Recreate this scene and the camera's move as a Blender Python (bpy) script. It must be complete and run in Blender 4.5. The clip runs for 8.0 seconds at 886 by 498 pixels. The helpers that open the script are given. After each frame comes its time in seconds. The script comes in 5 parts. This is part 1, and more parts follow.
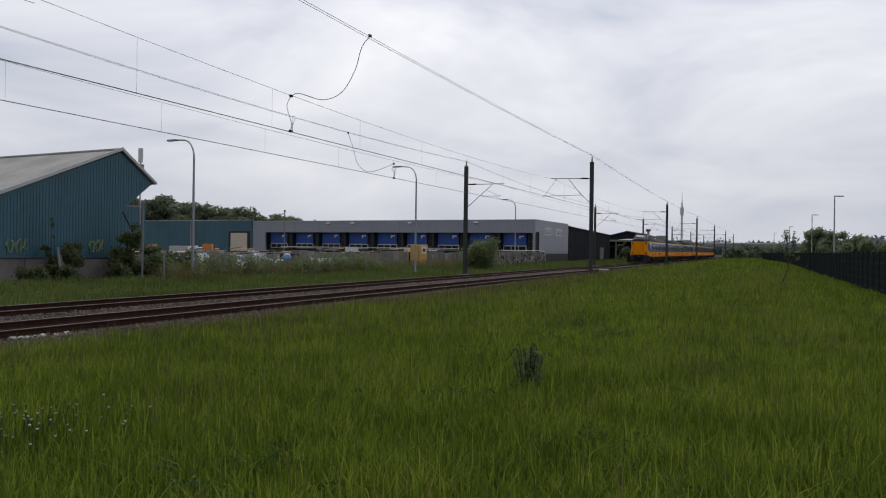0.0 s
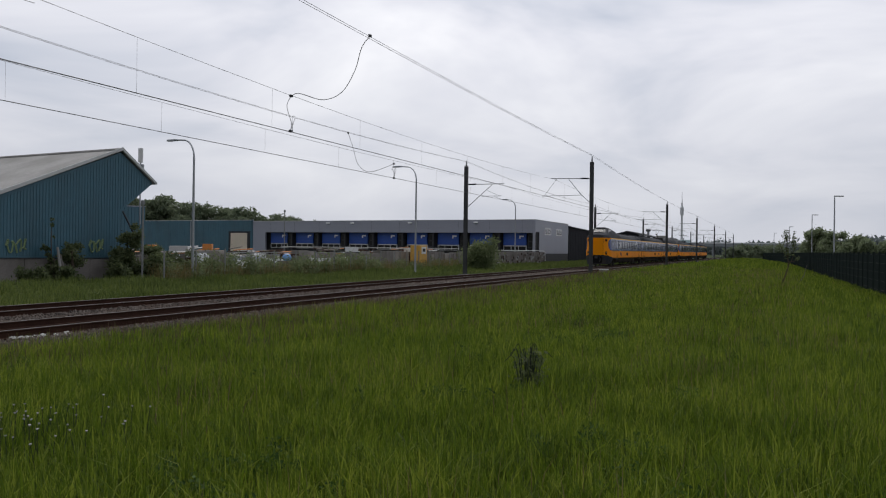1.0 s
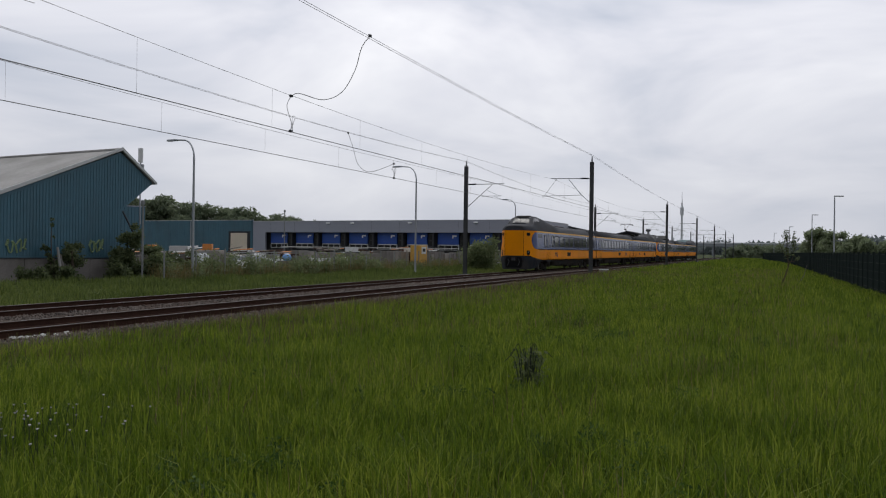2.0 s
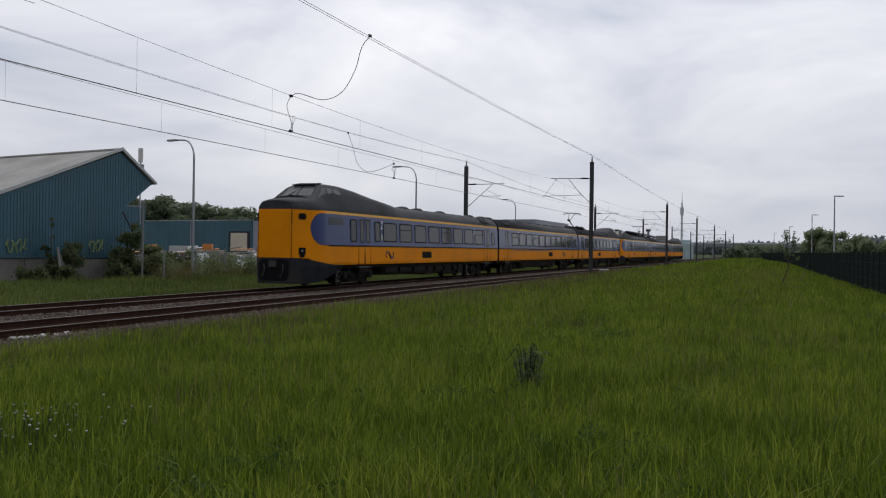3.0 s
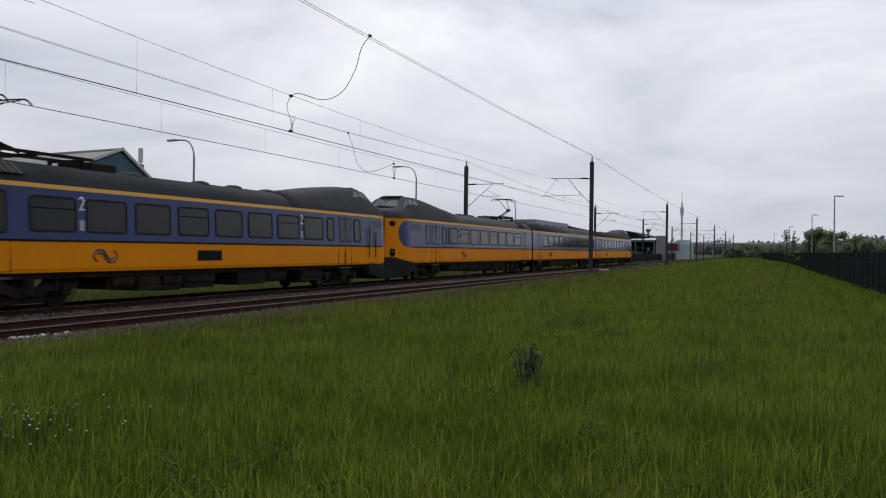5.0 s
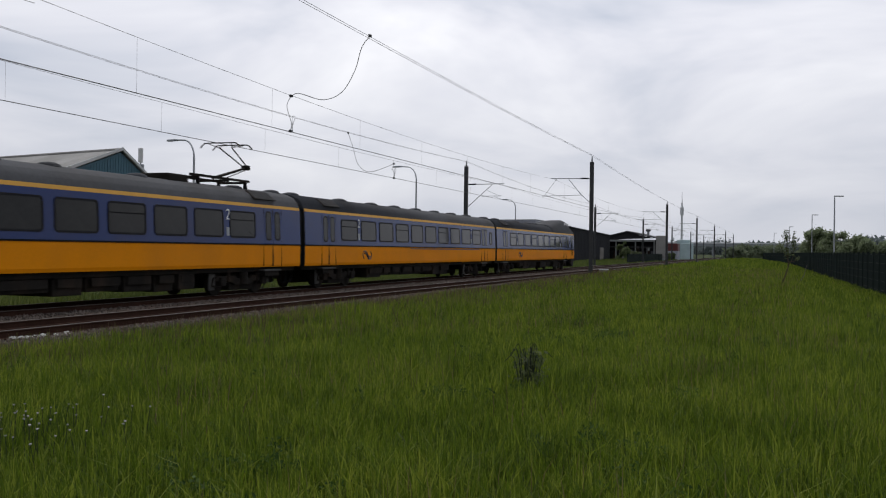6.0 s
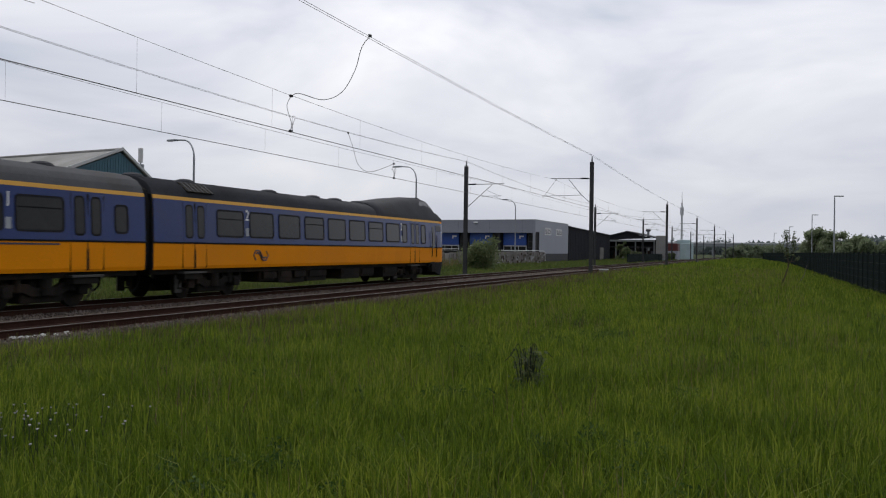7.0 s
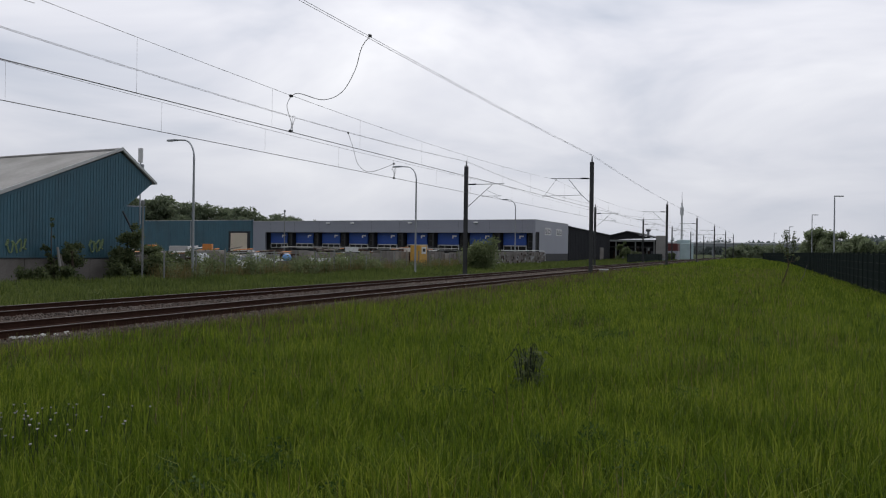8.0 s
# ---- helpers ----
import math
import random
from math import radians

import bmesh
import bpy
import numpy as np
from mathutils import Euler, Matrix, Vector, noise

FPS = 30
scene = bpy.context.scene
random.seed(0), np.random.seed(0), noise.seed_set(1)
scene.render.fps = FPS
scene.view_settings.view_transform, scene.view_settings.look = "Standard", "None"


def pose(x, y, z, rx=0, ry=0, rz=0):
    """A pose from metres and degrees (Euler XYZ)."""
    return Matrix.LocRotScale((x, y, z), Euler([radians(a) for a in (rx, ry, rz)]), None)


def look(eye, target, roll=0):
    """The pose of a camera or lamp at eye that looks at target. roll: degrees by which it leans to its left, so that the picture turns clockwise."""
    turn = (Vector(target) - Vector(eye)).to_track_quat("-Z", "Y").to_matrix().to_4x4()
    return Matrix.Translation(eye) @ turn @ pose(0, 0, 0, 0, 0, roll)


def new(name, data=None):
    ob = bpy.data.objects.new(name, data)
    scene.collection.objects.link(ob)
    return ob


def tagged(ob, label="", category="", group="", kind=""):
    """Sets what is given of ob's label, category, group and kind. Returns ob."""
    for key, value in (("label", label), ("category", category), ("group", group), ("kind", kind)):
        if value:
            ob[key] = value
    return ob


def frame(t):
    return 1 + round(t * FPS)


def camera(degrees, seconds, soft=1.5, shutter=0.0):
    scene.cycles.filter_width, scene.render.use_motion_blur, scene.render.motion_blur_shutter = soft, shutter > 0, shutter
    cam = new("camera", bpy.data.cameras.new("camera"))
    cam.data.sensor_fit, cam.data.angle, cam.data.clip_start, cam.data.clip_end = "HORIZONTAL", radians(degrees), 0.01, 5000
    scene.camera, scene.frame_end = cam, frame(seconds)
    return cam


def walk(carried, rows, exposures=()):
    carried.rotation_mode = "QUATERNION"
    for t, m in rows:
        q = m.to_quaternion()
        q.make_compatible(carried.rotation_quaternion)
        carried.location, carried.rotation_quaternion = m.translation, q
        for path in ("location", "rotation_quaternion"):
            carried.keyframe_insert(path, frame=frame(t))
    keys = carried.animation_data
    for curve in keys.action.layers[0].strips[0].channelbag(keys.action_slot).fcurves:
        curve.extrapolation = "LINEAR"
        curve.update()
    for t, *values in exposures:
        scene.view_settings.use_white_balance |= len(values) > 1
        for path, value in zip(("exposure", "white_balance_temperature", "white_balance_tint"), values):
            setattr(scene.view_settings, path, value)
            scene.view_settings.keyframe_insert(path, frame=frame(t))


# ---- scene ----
EYE = (0.0, 0.0, 1.67)
YAW = 0.3334
cam = camera(49.75, 8.0, soft=1.15, shutter=0.08)
CAM_POSE = look(EYE, (-math.sin(YAW) * 100, math.cos(YAW) * 100, 1.68), 0.773)
walk(cam, [(0.0, CAM_POSE), (8.0, CAM_POSE)], [(0.0, -0.04), (4.7, -0.04), (5.8, 0.0), (8.0, 0.0)])

# ---- light ----
SUN_AZ, SUN_EL = radians(-14), radians(52)      # behind thin cloud, ahead of the camera
scene.view_settings.exposure = 0.0


def make_world():
    w = bpy.data.worlds.new("overcast_sky")
    scene.world = w
    w.use_nodes = True
    nt = w.node_tree
    nt.nodes.clear()
    N = nt.nodes.new
    L = nt.links.new
    out = N("ShaderNodeOutputWorld")
    bg = N("ShaderNodeBackground")
    sky = N("ShaderNodeTexSky")
    sky.sky_type = "NISHITA"
    sky.sun_disc = False
    sky.sun_elevation = SUN_EL
    sky.sun_rotation = SUN_AZ
    sky.air_density, sky.dust_density = 1.2, 3.0
    tc = N("ShaderNodeTexCoord")
    # flatten the direction so that cloud sheets stretch towards the horizon
    sep = N("ShaderNodeSeparateXYZ")
    L(tc.outputs["Generated"], sep.inputs[0])
    up = N("ShaderNodeMath")
    up.operation = "MAXIMUM"
    up.inputs[1].default_value = 0.0
    L(sep.outputs["Z"], up.inputs[0])
    add = N("ShaderNodeMath")
    add.operation = "ADD"
    add.inputs[1].default_value = 0.26
    L(up.outputs[0], add.inputs[0])
    dx, dy = N("ShaderNodeMath"), N("ShaderNodeMath")
    for d, o in ((dx, "X"), (dy, "Y")):
        d.operation = "DIVIDE"
        L(sep.outputs[o], d.inputs[0])
        L(add.outputs[0], d.inputs[1])
    com = N("ShaderNodeCombineXYZ")
    L(dx.outputs[0], com.inputs[0])
    L(dy.outputs[0], com.inputs[1])
    big = N("ShaderNodeTexNoise")
    big.inputs["Scale"].default_value = 1.25
    big.inputs["Detail"].default_value = 5.0
    big.inputs["Roughness"].default_value = 0.52
    big.inputs["Distortion"].default_value = 0.4
    L(com.outputs[0], big.inputs["Vector"])
    ramp = N("ShaderNodeValToRGB")
    e = ramp.color_ramp.elements
    e[0].position, e[0].color = 0.34, (0.42, 0.465, 0.56, 1)
    e[1].position, e[1].color = 0.68, (0.90, 0.90, 0.93, 1)
    m = ramp.color_ramp.elements.new(0.5)
    m.color = (0.675, 0.685, 0.75, 1)
    L(big.outputs["Fac"], ramp.inputs[0])
    # paler haze towards the horizon
    hz = N("ShaderNodeMapRange")
    hz.inputs["From Min"].default_value, hz.inputs["From Max"].default_value = 0.0, 0.22
    hz.inputs["To Min"].default_value, hz.inputs["To Max"].default_value = 0.85, 0.0
    L(sep.outputs["Z"], hz.inputs["Value"])
    haze = N("ShaderNodeMixRGB")
    haze.inputs[2].default_value = (0.525, 0.548, 0.612, 1)
    L(hz.outputs[0], haze.inputs[0])
    L(ramp.outputs[0], haze.inputs[1])
    mul = N("ShaderNodeMixRGB")
    mul.blend_type = "MULTIPLY"
    mul.inputs[0].default_value = 1.0
    mul.inputs[2].default_value = (0.05, 0.05, 0.05, 1)
    L(sky.outputs[0], mul.inputs[1])
    mix = N("ShaderNodeMixRGB")
    mix.inputs[0].default_value = 0.94
    L(mul.outputs[0], mix.inputs[1])
    L(haze.outputs[0], mix.inputs[2])
    # thin cloud is brighter towards the veiled sun
    dot = N("ShaderNodeVectorMath")
    dot.operation = "DOT_PRODUCT"
    dot.inputs[1].default_value = (math.sin(SUN_AZ) * math.cos(SUN_EL), math.cos(SUN_AZ) * math.cos(SUN_EL), math.sin(SUN_EL))
    L(tc.outputs["Generated"], dot.inputs[0])
    veil = N("ShaderNodeMapRange")
    veil.inputs["From Min"].default_value, veil.inputs["From Max"].default_value = -0.6, 1.0
    veil.inputs["To Min"].default_value, veil.inputs["To Max"].default_value = 0.50, 1.36
    L(dot.outputs["Value"], veil.inputs["Value"])
    bright = N("ShaderNodeVectorMath")
    bright.operation = "SCALE"
    L(mix.outputs[0], bright.inputs[0])
    L(veil.outputs[0], bright.inputs["Scale"])
    L(bright.outputs[0], bg.inputs[0])
    bg.inputs[1].default_value = 1.0
    L(bg.outputs[0], out.inputs[0])


make_world()
sun = new("sun", bpy.data.lights.new("sun", "SUN"))
sun.data.energy, sun.data.angle, sun.data.color = 1.3, radians(25), (1.0, 0.96, 0.9)
sun.matrix_world = look((math.sin(SUN_AZ) * 50, math.cos(SUN_AZ) * 50, math.tan(SUN_EL) * 50), (0, 0, 0))


# ---- materials ----
def mat(name, col, rough=0.6, metal=0.0, var=0.18, scale=3.0, grain=40.0, bump=0.0, spec=0.5, dirt=None, dirt_amt=0.35, per=0.0, stretch=(1, 1, 1), island=False):
    """Colour varied by broad blotches and fine grain; dirt: colour of patches; per: variation from object to object (or island)."""
    m = bpy.data.materials.new(name)
    m.use_nodes = True
    nt = m.node_tree
    N, L = nt.nodes.new, nt.links.new
    b = nt.nodes["Principled BSDF"]
    if rough >= 0.75:
        spec = min(spec, 0.08)        # dusty surfaces have next to no sheen
    b.inputs["Roughness"].default_value = rough
    b.inputs["Metallic"].default_value = metal
    b.inputs["Specular IOR Level"].default_value = spec
    tc = N("ShaderNodeTexCoord")
    mp = N("ShaderNodeMapping")
    mp.inputs["Scale"].default_value = stretch
    L(tc.outputs["Object"], mp.inputs[0])
    n1, n2 = N("ShaderNodeTexNoise"), N("ShaderNodeTexNoise")
    n1.inputs["Scale"].default_value, n2.inputs["Scale"].default_value = scale, grain
    n1.inputs["Detail"].default_value = n2.inputs["Detail"].default_value = 4.0
    L(mp.outputs[0], n1.inputs["Vector"])
    L(mp.outputs[0], n2.inputs["Vector"])
    s = N("ShaderNodeMath")
    s.operation = "ADD"
    L(n1.outputs["Fac"], s.inputs[0])
    L(n2.outputs["Fac"], s.inputs[1])
    r = N("ShaderNodeMapRange")
    r.inputs["From Min"].default_value, r.inputs["From Max"].default_value = 0.6, 1.4
    r.inputs["To Min"].default_value, r.inputs["To Max"].default_value = 1 - var, 1 + var
    L(s.outputs[0], r.inputs["Value"])
    last = r.outputs[0]
    if per:
        src = N("ShaderNodeNewGeometry").outputs["Random Per Island"] if island else N("ShaderNodeObjectInfo").outputs["Random"]
        r2 = N("ShaderNodeMapRange")
        r2.inputs["To Min"].default_value, r2.inputs["To Max"].default_value = 1 - per, 1 + per
        L(src, r2.inputs["Value"])
        mm = N("ShaderNodeMath")
        mm.operation = "MULTIPLY"
        L(last, mm.inputs[0])
        L(r2.outputs[0], mm.inputs[1])
        last = mm.outputs[0]
    v = N("ShaderNodeVectorMath")
    v.operation = "SCALE"
    v.inputs[0].default_value = col
    L(last, v.inputs["Scale"])
    colour = v.outputs[0]
    if dirt:
        n3 = N("ShaderNodeTexNoise")
        n3.inputs["Scale"].default_value = scale * 0.6
        n3.inputs["Detail"].default_value = 7.0
        L(mp.outputs[0], n3.inputs["Vector"])
        r3 = N("ShaderNodeMapRange")
        r3.inputs["From Min"].default_value, r3.inputs["From Max"].default_value = 0.48, 0.75
        r3.inputs["To Max"].default_value = dirt_amt * 2
        L(n3.outputs["Fac"], r3.inputs["Value"])
        mx = N("ShaderNodeMixRGB")
        mx.inputs[2].default_value = (*dirt, 1)
        L(r3.outputs[0], mx.inputs[0])
        L(colour, mx.inputs[1])
        colour = mx.outputs[0]
    L(colour, b.inputs["Base Color"])
    if bump:
        bp = N("ShaderNodeBump")
        bp.inputs["Strength"].default_value = bump
        bp.inputs["Distance"].default_value = 0.02
        L(n2.outputs["Fac"], bp.inputs["Height"])
        L(bp.outputs[0], b.inputs["Normal"])
    return m


def leaf_mat(name, a, b_, c, scale=0.12, trans=0.35):
    """Leaf or blade: three tones by island and by broad patches over the ground, some light passing through."""
    m = bpy.data.materials.new(name)
    m.use_nodes = True
    nt = m.node_tree
    N, L = nt.nodes.new, nt.links.new
    pb = nt.nodes["Principled BSDF"]
    pb.inputs["Roughness"].default_value = 0.6
    pb.inputs["Specular IOR Level"].default_value = 0.25
    g = N("ShaderNodeNewGeometry")
    ramp = N("ShaderNodeValToRGB")
    e = ramp.color_ramp.elements
    e[0].position, e[0].color = 0.1, (*a, 1)
    e[1].position, e[1].color = 0.92, (*c, 1)
    ramp.color_ramp.elements.new(0.55).color = (*b_, 1)
    n = N("ShaderNodeTexNoise")
    n.inputs["Scale"].default_value, n.inputs["Detail"].default_value = scale, 5.0
    L(g.outputs["Position"], n.inputs["Vector"])
    r = N("ShaderNodeMapRange")
    r.inputs["From Min"].default_value, r.inputs["From Max"].default_value = 0.3, 0.7
    L(n.outputs["Fac"], r.inputs["Value"])
    mx = N("ShaderNodeMath")
    mx.operation = "MULTIPLY_ADD"
    mx.inputs[1].default_value = 0.72
    L(g.outputs["Random Per Island"], mx.inputs[0])
    h = N("ShaderNodeMath")
    h.operation = "MULTIPLY"
    h.inputs[1].default_value = 0.36
    L(r.outputs[0], h.inputs[0])
    L(h.outputs[0], mx.inputs[2])
    L(mx.outputs[0], ramp.inputs[0])
    L(ramp.outputs[0], pb.inputs["Base Color"])
    tr = N("ShaderNodeBsdfTranslucent")
    L(ramp.outputs[0], tr.inputs[0])
    ms = N("ShaderNodeMixShader")
    ms.inputs[0].default_value = trans
    L(pb.outputs[0], ms.inputs[1])
    L(tr.outputs[0], ms.inputs[2])
    L(ms.outputs[0], nt.nodes["Material Output"].inputs["Surface"])
    return m


def glass_mat(name, col, rough=0.08):
    m = mat(name, col, rough, 0.0, 0.25, 1.5, 9.0, spec=0.18)
    return m


GRASS = leaf_mat("meadow_grass", (0.036, 0.063, 0.007), (0.098, 0.152, 0.011), (0.234, 0.277, 0.035), scale=0.6, trans=0.45)
VERGE = leaf_mat("verge_grass", (0.048, 0.070, 0.018), (0.088, 0.122, 0.025), (0.15, 0.18, 0.048), 0.25)
WEEDLEAF = leaf_mat("weed_leaves", (0.026, 0.052, 0.020), (0.055, 0.098, 0.022), (0.095, 0.145, 0.035), 0.8, trans=0.4)
WEEDLEAF.node_tree.nodes["Principled BSDF"].inputs["Specular IOR Level"].default_value = 0.05
SEEDHEAD = leaf_mat("grass_seed_heads", (0.06, 0.045, 0.028), (0.095, 0.075, 0.04), (0.15, 0.12, 0.07))
DRYGRASS = leaf_mat("dry_stalks", (0.10, 0.085, 0.035), (0.15, 0.125, 0.05), (0.22, 0.185, 0.085))
SOIL = mat("soil_and_turf", (0.030, 0.042, 0.012), 0.95, var=0.4, scale=0.3, grain=6, bump=0.5)
BALLAST = mat("ballast_bed", (0.045, 0.034, 0.028), 0.95, var=0.5, scale=1.5, grain=22, bump=0.9, dirt=(0.03, 0.018, 0.014))
STONE = mat("ballast_stone", (0.092, 0.078, 0.069), 0.9, var=0.25, scale=2, grain=30, per=0.5, island=True, dirt=(0.09, 0.055, 0.04))
RUST = mat("rusty_rail_side", (0.040, 0.020, 0.014), 0.9, 0.0, var=0.35, scale=3, grain=25)
STEEL = mat("polished_rail_head", (0.12, 0.105, 0.095), 0.6, 0.3, var=0.12, scale=1.0, grain=15)
SLEEPER = mat("old_sleeper", (0.04, 0.03, 0.024), 0.9, var=0.35, scale=3, grain=20, per=0.2)
YELLOW = mat("train_yellow_paint", (0.77, 0.262, 0.002), 0.55, var=0.07, scale=0.7, grain=14, dirt=(0.36, 0.15, 0.03), dirt_amt=0.15, spec=0.06)
BLUE = mat("train_blue_paint", (0.027, 0.048, 0.155), 0.16, spec=0.17, var=0.1, scale=0.6, grain=12, dirt=(0.05, 0.055, 0.12), dirt_amt=0.3)
ROOFGREY = mat("train_roof_grey", (0.050, 0.053, 0.060), 0.78, var=0.22, scale=0.8, grain=9, dirt=(0.035, 0.034, 0.034), dirt_amt=0.4)
STRIPE = mat("pale_yellow_stripe", (0.62, 0.34, 0.07), 0.55, var=0.08, spec=0.1)
BLACK = mat("black_underframe", (0.019, 0.017, 0.015), 0.85, var=0.4, scale=2, grain=20, dirt=(0.05, 0.035, 0.025))
RUBBER = mat("black_rubber", (0.010, 0.010, 0.011), 0.8, var=0.2)
FRAMEGREY = mat("worn_window_rubber", (0.022, 0.022, 0.025), 0.75, var=0.25)
STEPGREY = mat("worn_step_plate", (0.06, 0.058, 0.055), 0.7, 0.2, var=0.3, scale=3)
PANE = glass_mat("tinted_window_glass", (0.020, 0.020, 0.019))
CABGLASS = mat("cab_glass", (0.085, 0.088, 0.09), 0.2, var=0.2, scale=1.5, spec=0.25)
WHITE = mat("white_marking", (0.75, 0.76, 0.76), 0.5, var=0.06)
LOGO = mat("logo_dark_blue", (0.022, 0.028, 0.07), 0.4, var=0.1)
RED = mat("dull_red", (0.10, 0.022, 0.022), 0.5, var=0.1)
GALV = mat("galvanised_steel", (0.32, 0.34, 0.36), 0.5, 0.6, var=0.15, scale=2, grain=20)
MASTMAT = mat("dark_mast_steel", (0.04, 0.042, 0.045), 0.65, 0.2, var=0.25, scale=2, grain=20)
WIRE = mat("weathered_copper_wire", (0.06, 0.062, 0.066), 0.55, 0.4, var=0.1)
FEEDER = mat("stranded_feeder_cable", (0.17, 0.175, 0.185), 0.6, 0.2, var=0.15)
CABLE = mat("grey_jumper_cable", (0.30, 0.30, 0.31), 0.6, var=0.1)
PETROL = mat("petrol_blue_sheet", (0.042, 0.122, 0.168), 0.42, 0.0, var=0.16, scale=0.5, grain=6, dirt=(0.035, 0.07, 0.085), dirt_amt=0.35, stretch=(1, 1, 0.35))
CONCRETE = mat("weathered_concrete", (0.20, 0.185, 0.175), 0.92, var=0.25, scale=0.9, grain=14, bump=0.3, dirt=(0.08, 0.075, 0.065))
FIBRE = mat("corrugated_roof_sheet", (0.30, 0.295, 0.285), 0.85, var=0.15, scale=0.6, grain=6, dirt=(0.2, 0.2, 0.185), dirt_amt=0.4)
TRIMWHITE = mat("pale_verge_trim", (0.52, 0.53, 0.53), 0.6, var=0.12)
GREYCLAD = mat("grey_cladding", (0.27, 0.285, 0.335), 0.5, 0.0, var=0.06, scale=0.3, grain=4)
DOCKBLUE = mat("dock_door_blue", (0.016, 0.075, 0.36), 0.45, var=0.08, per=0.06)
DARKCLAD = mat("black_cladding", (0.024, 0.025, 0.029), 0.95, spec=0.08, var=0.2, scale=0.6)
CREAM = mat("cream_roller_door", (0.62, 0.55, 0.44), 0.6, var=0.06)
# near-black for dark trim and joints; also painted shade in recesses and openings
DARKHOLE = mat("dark_trim_and_recess_shade", (0.02, 0.021, 0.024), 0.7, var=0.2)
FENCEDARK = mat("dark_green_fence_coating", (0.021, 0.029, 0.027), 0.95, var=0.2, spec=0.05)
BARK = mat("bark", (0.075, 0.06, 0.045), 0.95, var=0.35, scale=4, grain=20, bump=0.6)
# leaf colour lifted to put some distance haze into the tree belt
LEAF = leaf_mat("haze_paled_tree_leaves", (0.105, 0.135, 0.085), (0.145, 0.18, 0.11), (0.19, 0.225, 0.14), 0.25, trans=0.5)
LEAFBUSH = leaf_mat("bush_leaves", (0.095, 0.125, 0.058), (0.145, 0.18, 0.08), (0.21, 0.25, 0.125), 0.6, trans=0.5)
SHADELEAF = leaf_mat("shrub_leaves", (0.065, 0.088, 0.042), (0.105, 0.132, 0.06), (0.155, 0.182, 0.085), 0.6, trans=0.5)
# pale tint paints aerial haze onto the trees beyond the fence
LEAFMID = leaf_mat("haze_tinted_mid_leaves", (0.14, 0.175, 0.10), (0.18, 0.22, 0.125), (0.23, 0.27, 0.16), 0.2, trans=0.5)
# blue-grey tint paints thicker aerial haze into the horizon woods
LEAFFAR = leaf_mat("haze_tinted_far_leaves", (0.13, 0.155, 0.155), (0.15, 0.18, 0.18), (0.18, 0.21, 0.205), 0.05, trans=0.5)
# viaduct and tower colours paled, haze of distance painted in
HAZEGREY = mat("haze_tinted_concrete", (0.24, 0.26, 0.28), 0.9, var=0.12, scale=0.05, grain=0.4)
HAZEPALE = mat("haze_paled_steel", (0.55, 0.57, 0.60), 0.7, var=0.08, scale=0.1)
FENCEGREY = mat("dull_fence_steel", (0.20, 0.21, 0.21), 0.75, 0.0, var=0.25, scale=2, grain=20)


# ---- mesh helpers ----
def part(name, bm, material, parent=None, label=""):
    me = bpy.data.meshes.new(name)
    bm.normal_update()
    bm.to_mesh(me)
    bm.free()
    me.materials.append(material)
    ob = new(name, me)
    if parent:
        ob.parent = parent
    if label:
        ob["label"] = label
    return ob


def share(name, me, parent, m):
    ob = new(name, me)
    ob.parent = parent
    ob.matrix_basis = m
    return ob


def root(name, m, label, category, group="", kind=""):
    ob = new(name)
    ob.matrix_basis = m
    return tagged(ob, label, category, group, kind)


def box(bm, x0, x1, y0, y1, z0, z1, bevel=0.0):
    r = bmesh.ops.create_cube(bm, size=1.0, matrix=Matrix.Translation(((x0 + x1) / 2, (y0 + y1) / 2, (z0 + z1) / 2)) @ Matrix.Diagonal((abs(x1 - x0), abs(y1 - y0), abs(z1 - z0), 1)))
    if bevel:
        es = list({e for v in r["verts"] for e in v.link_edges})
        bmesh.ops.bevel(bm, geom=es, offset=bevel, segments=2, affect="EDGES", profile=0.6)
    return bm


def B(*a, bevel=0.0):
    return box(bmesh.new(), *a, bevel=bevel)


def tube(bm, pts, r0, r1=None, n=6, cap=True):
    """A round bar along points; the radius goes from r0 to r1."""
    pts = [Vector(q) for q in pts]
    r1 = r0 if r1 is None else r1
    rings = []
    for i, q in enumerate(pts):
        d = (pts[min(i + 1, len(pts) - 1)] - pts[max(i - 1, 0)]).normalized()
        a = d.cross(Vector((0, 0, 1)) if abs(d.z) < 0.9 else Vector((1, 0, 0))).normalized()
        b = d.cross(a)
        r = r0 + (r1 - r0) * i / max(1, len(pts) - 1)
        rings.append([bm.verts.new(q + (a * math.cos(k * 2 * math.pi / n) + b * math.sin(k * 2 * math.pi / n)) * r) for k in range(n)])
    for u, w in zip(rings, rings[1:]):
        for k in range(n):
            bm.faces.new((u[k], u[(k + 1) % n], w[(k + 1) % n], w[k]))
    if cap:
        bm.faces.new(rings[0][::-1])
        bm.faces.new(rings[-1])
    return bm


def T(pts, r0, r1=None, n=6):
    return tube(bmesh.new(), pts, r0, r1, n)


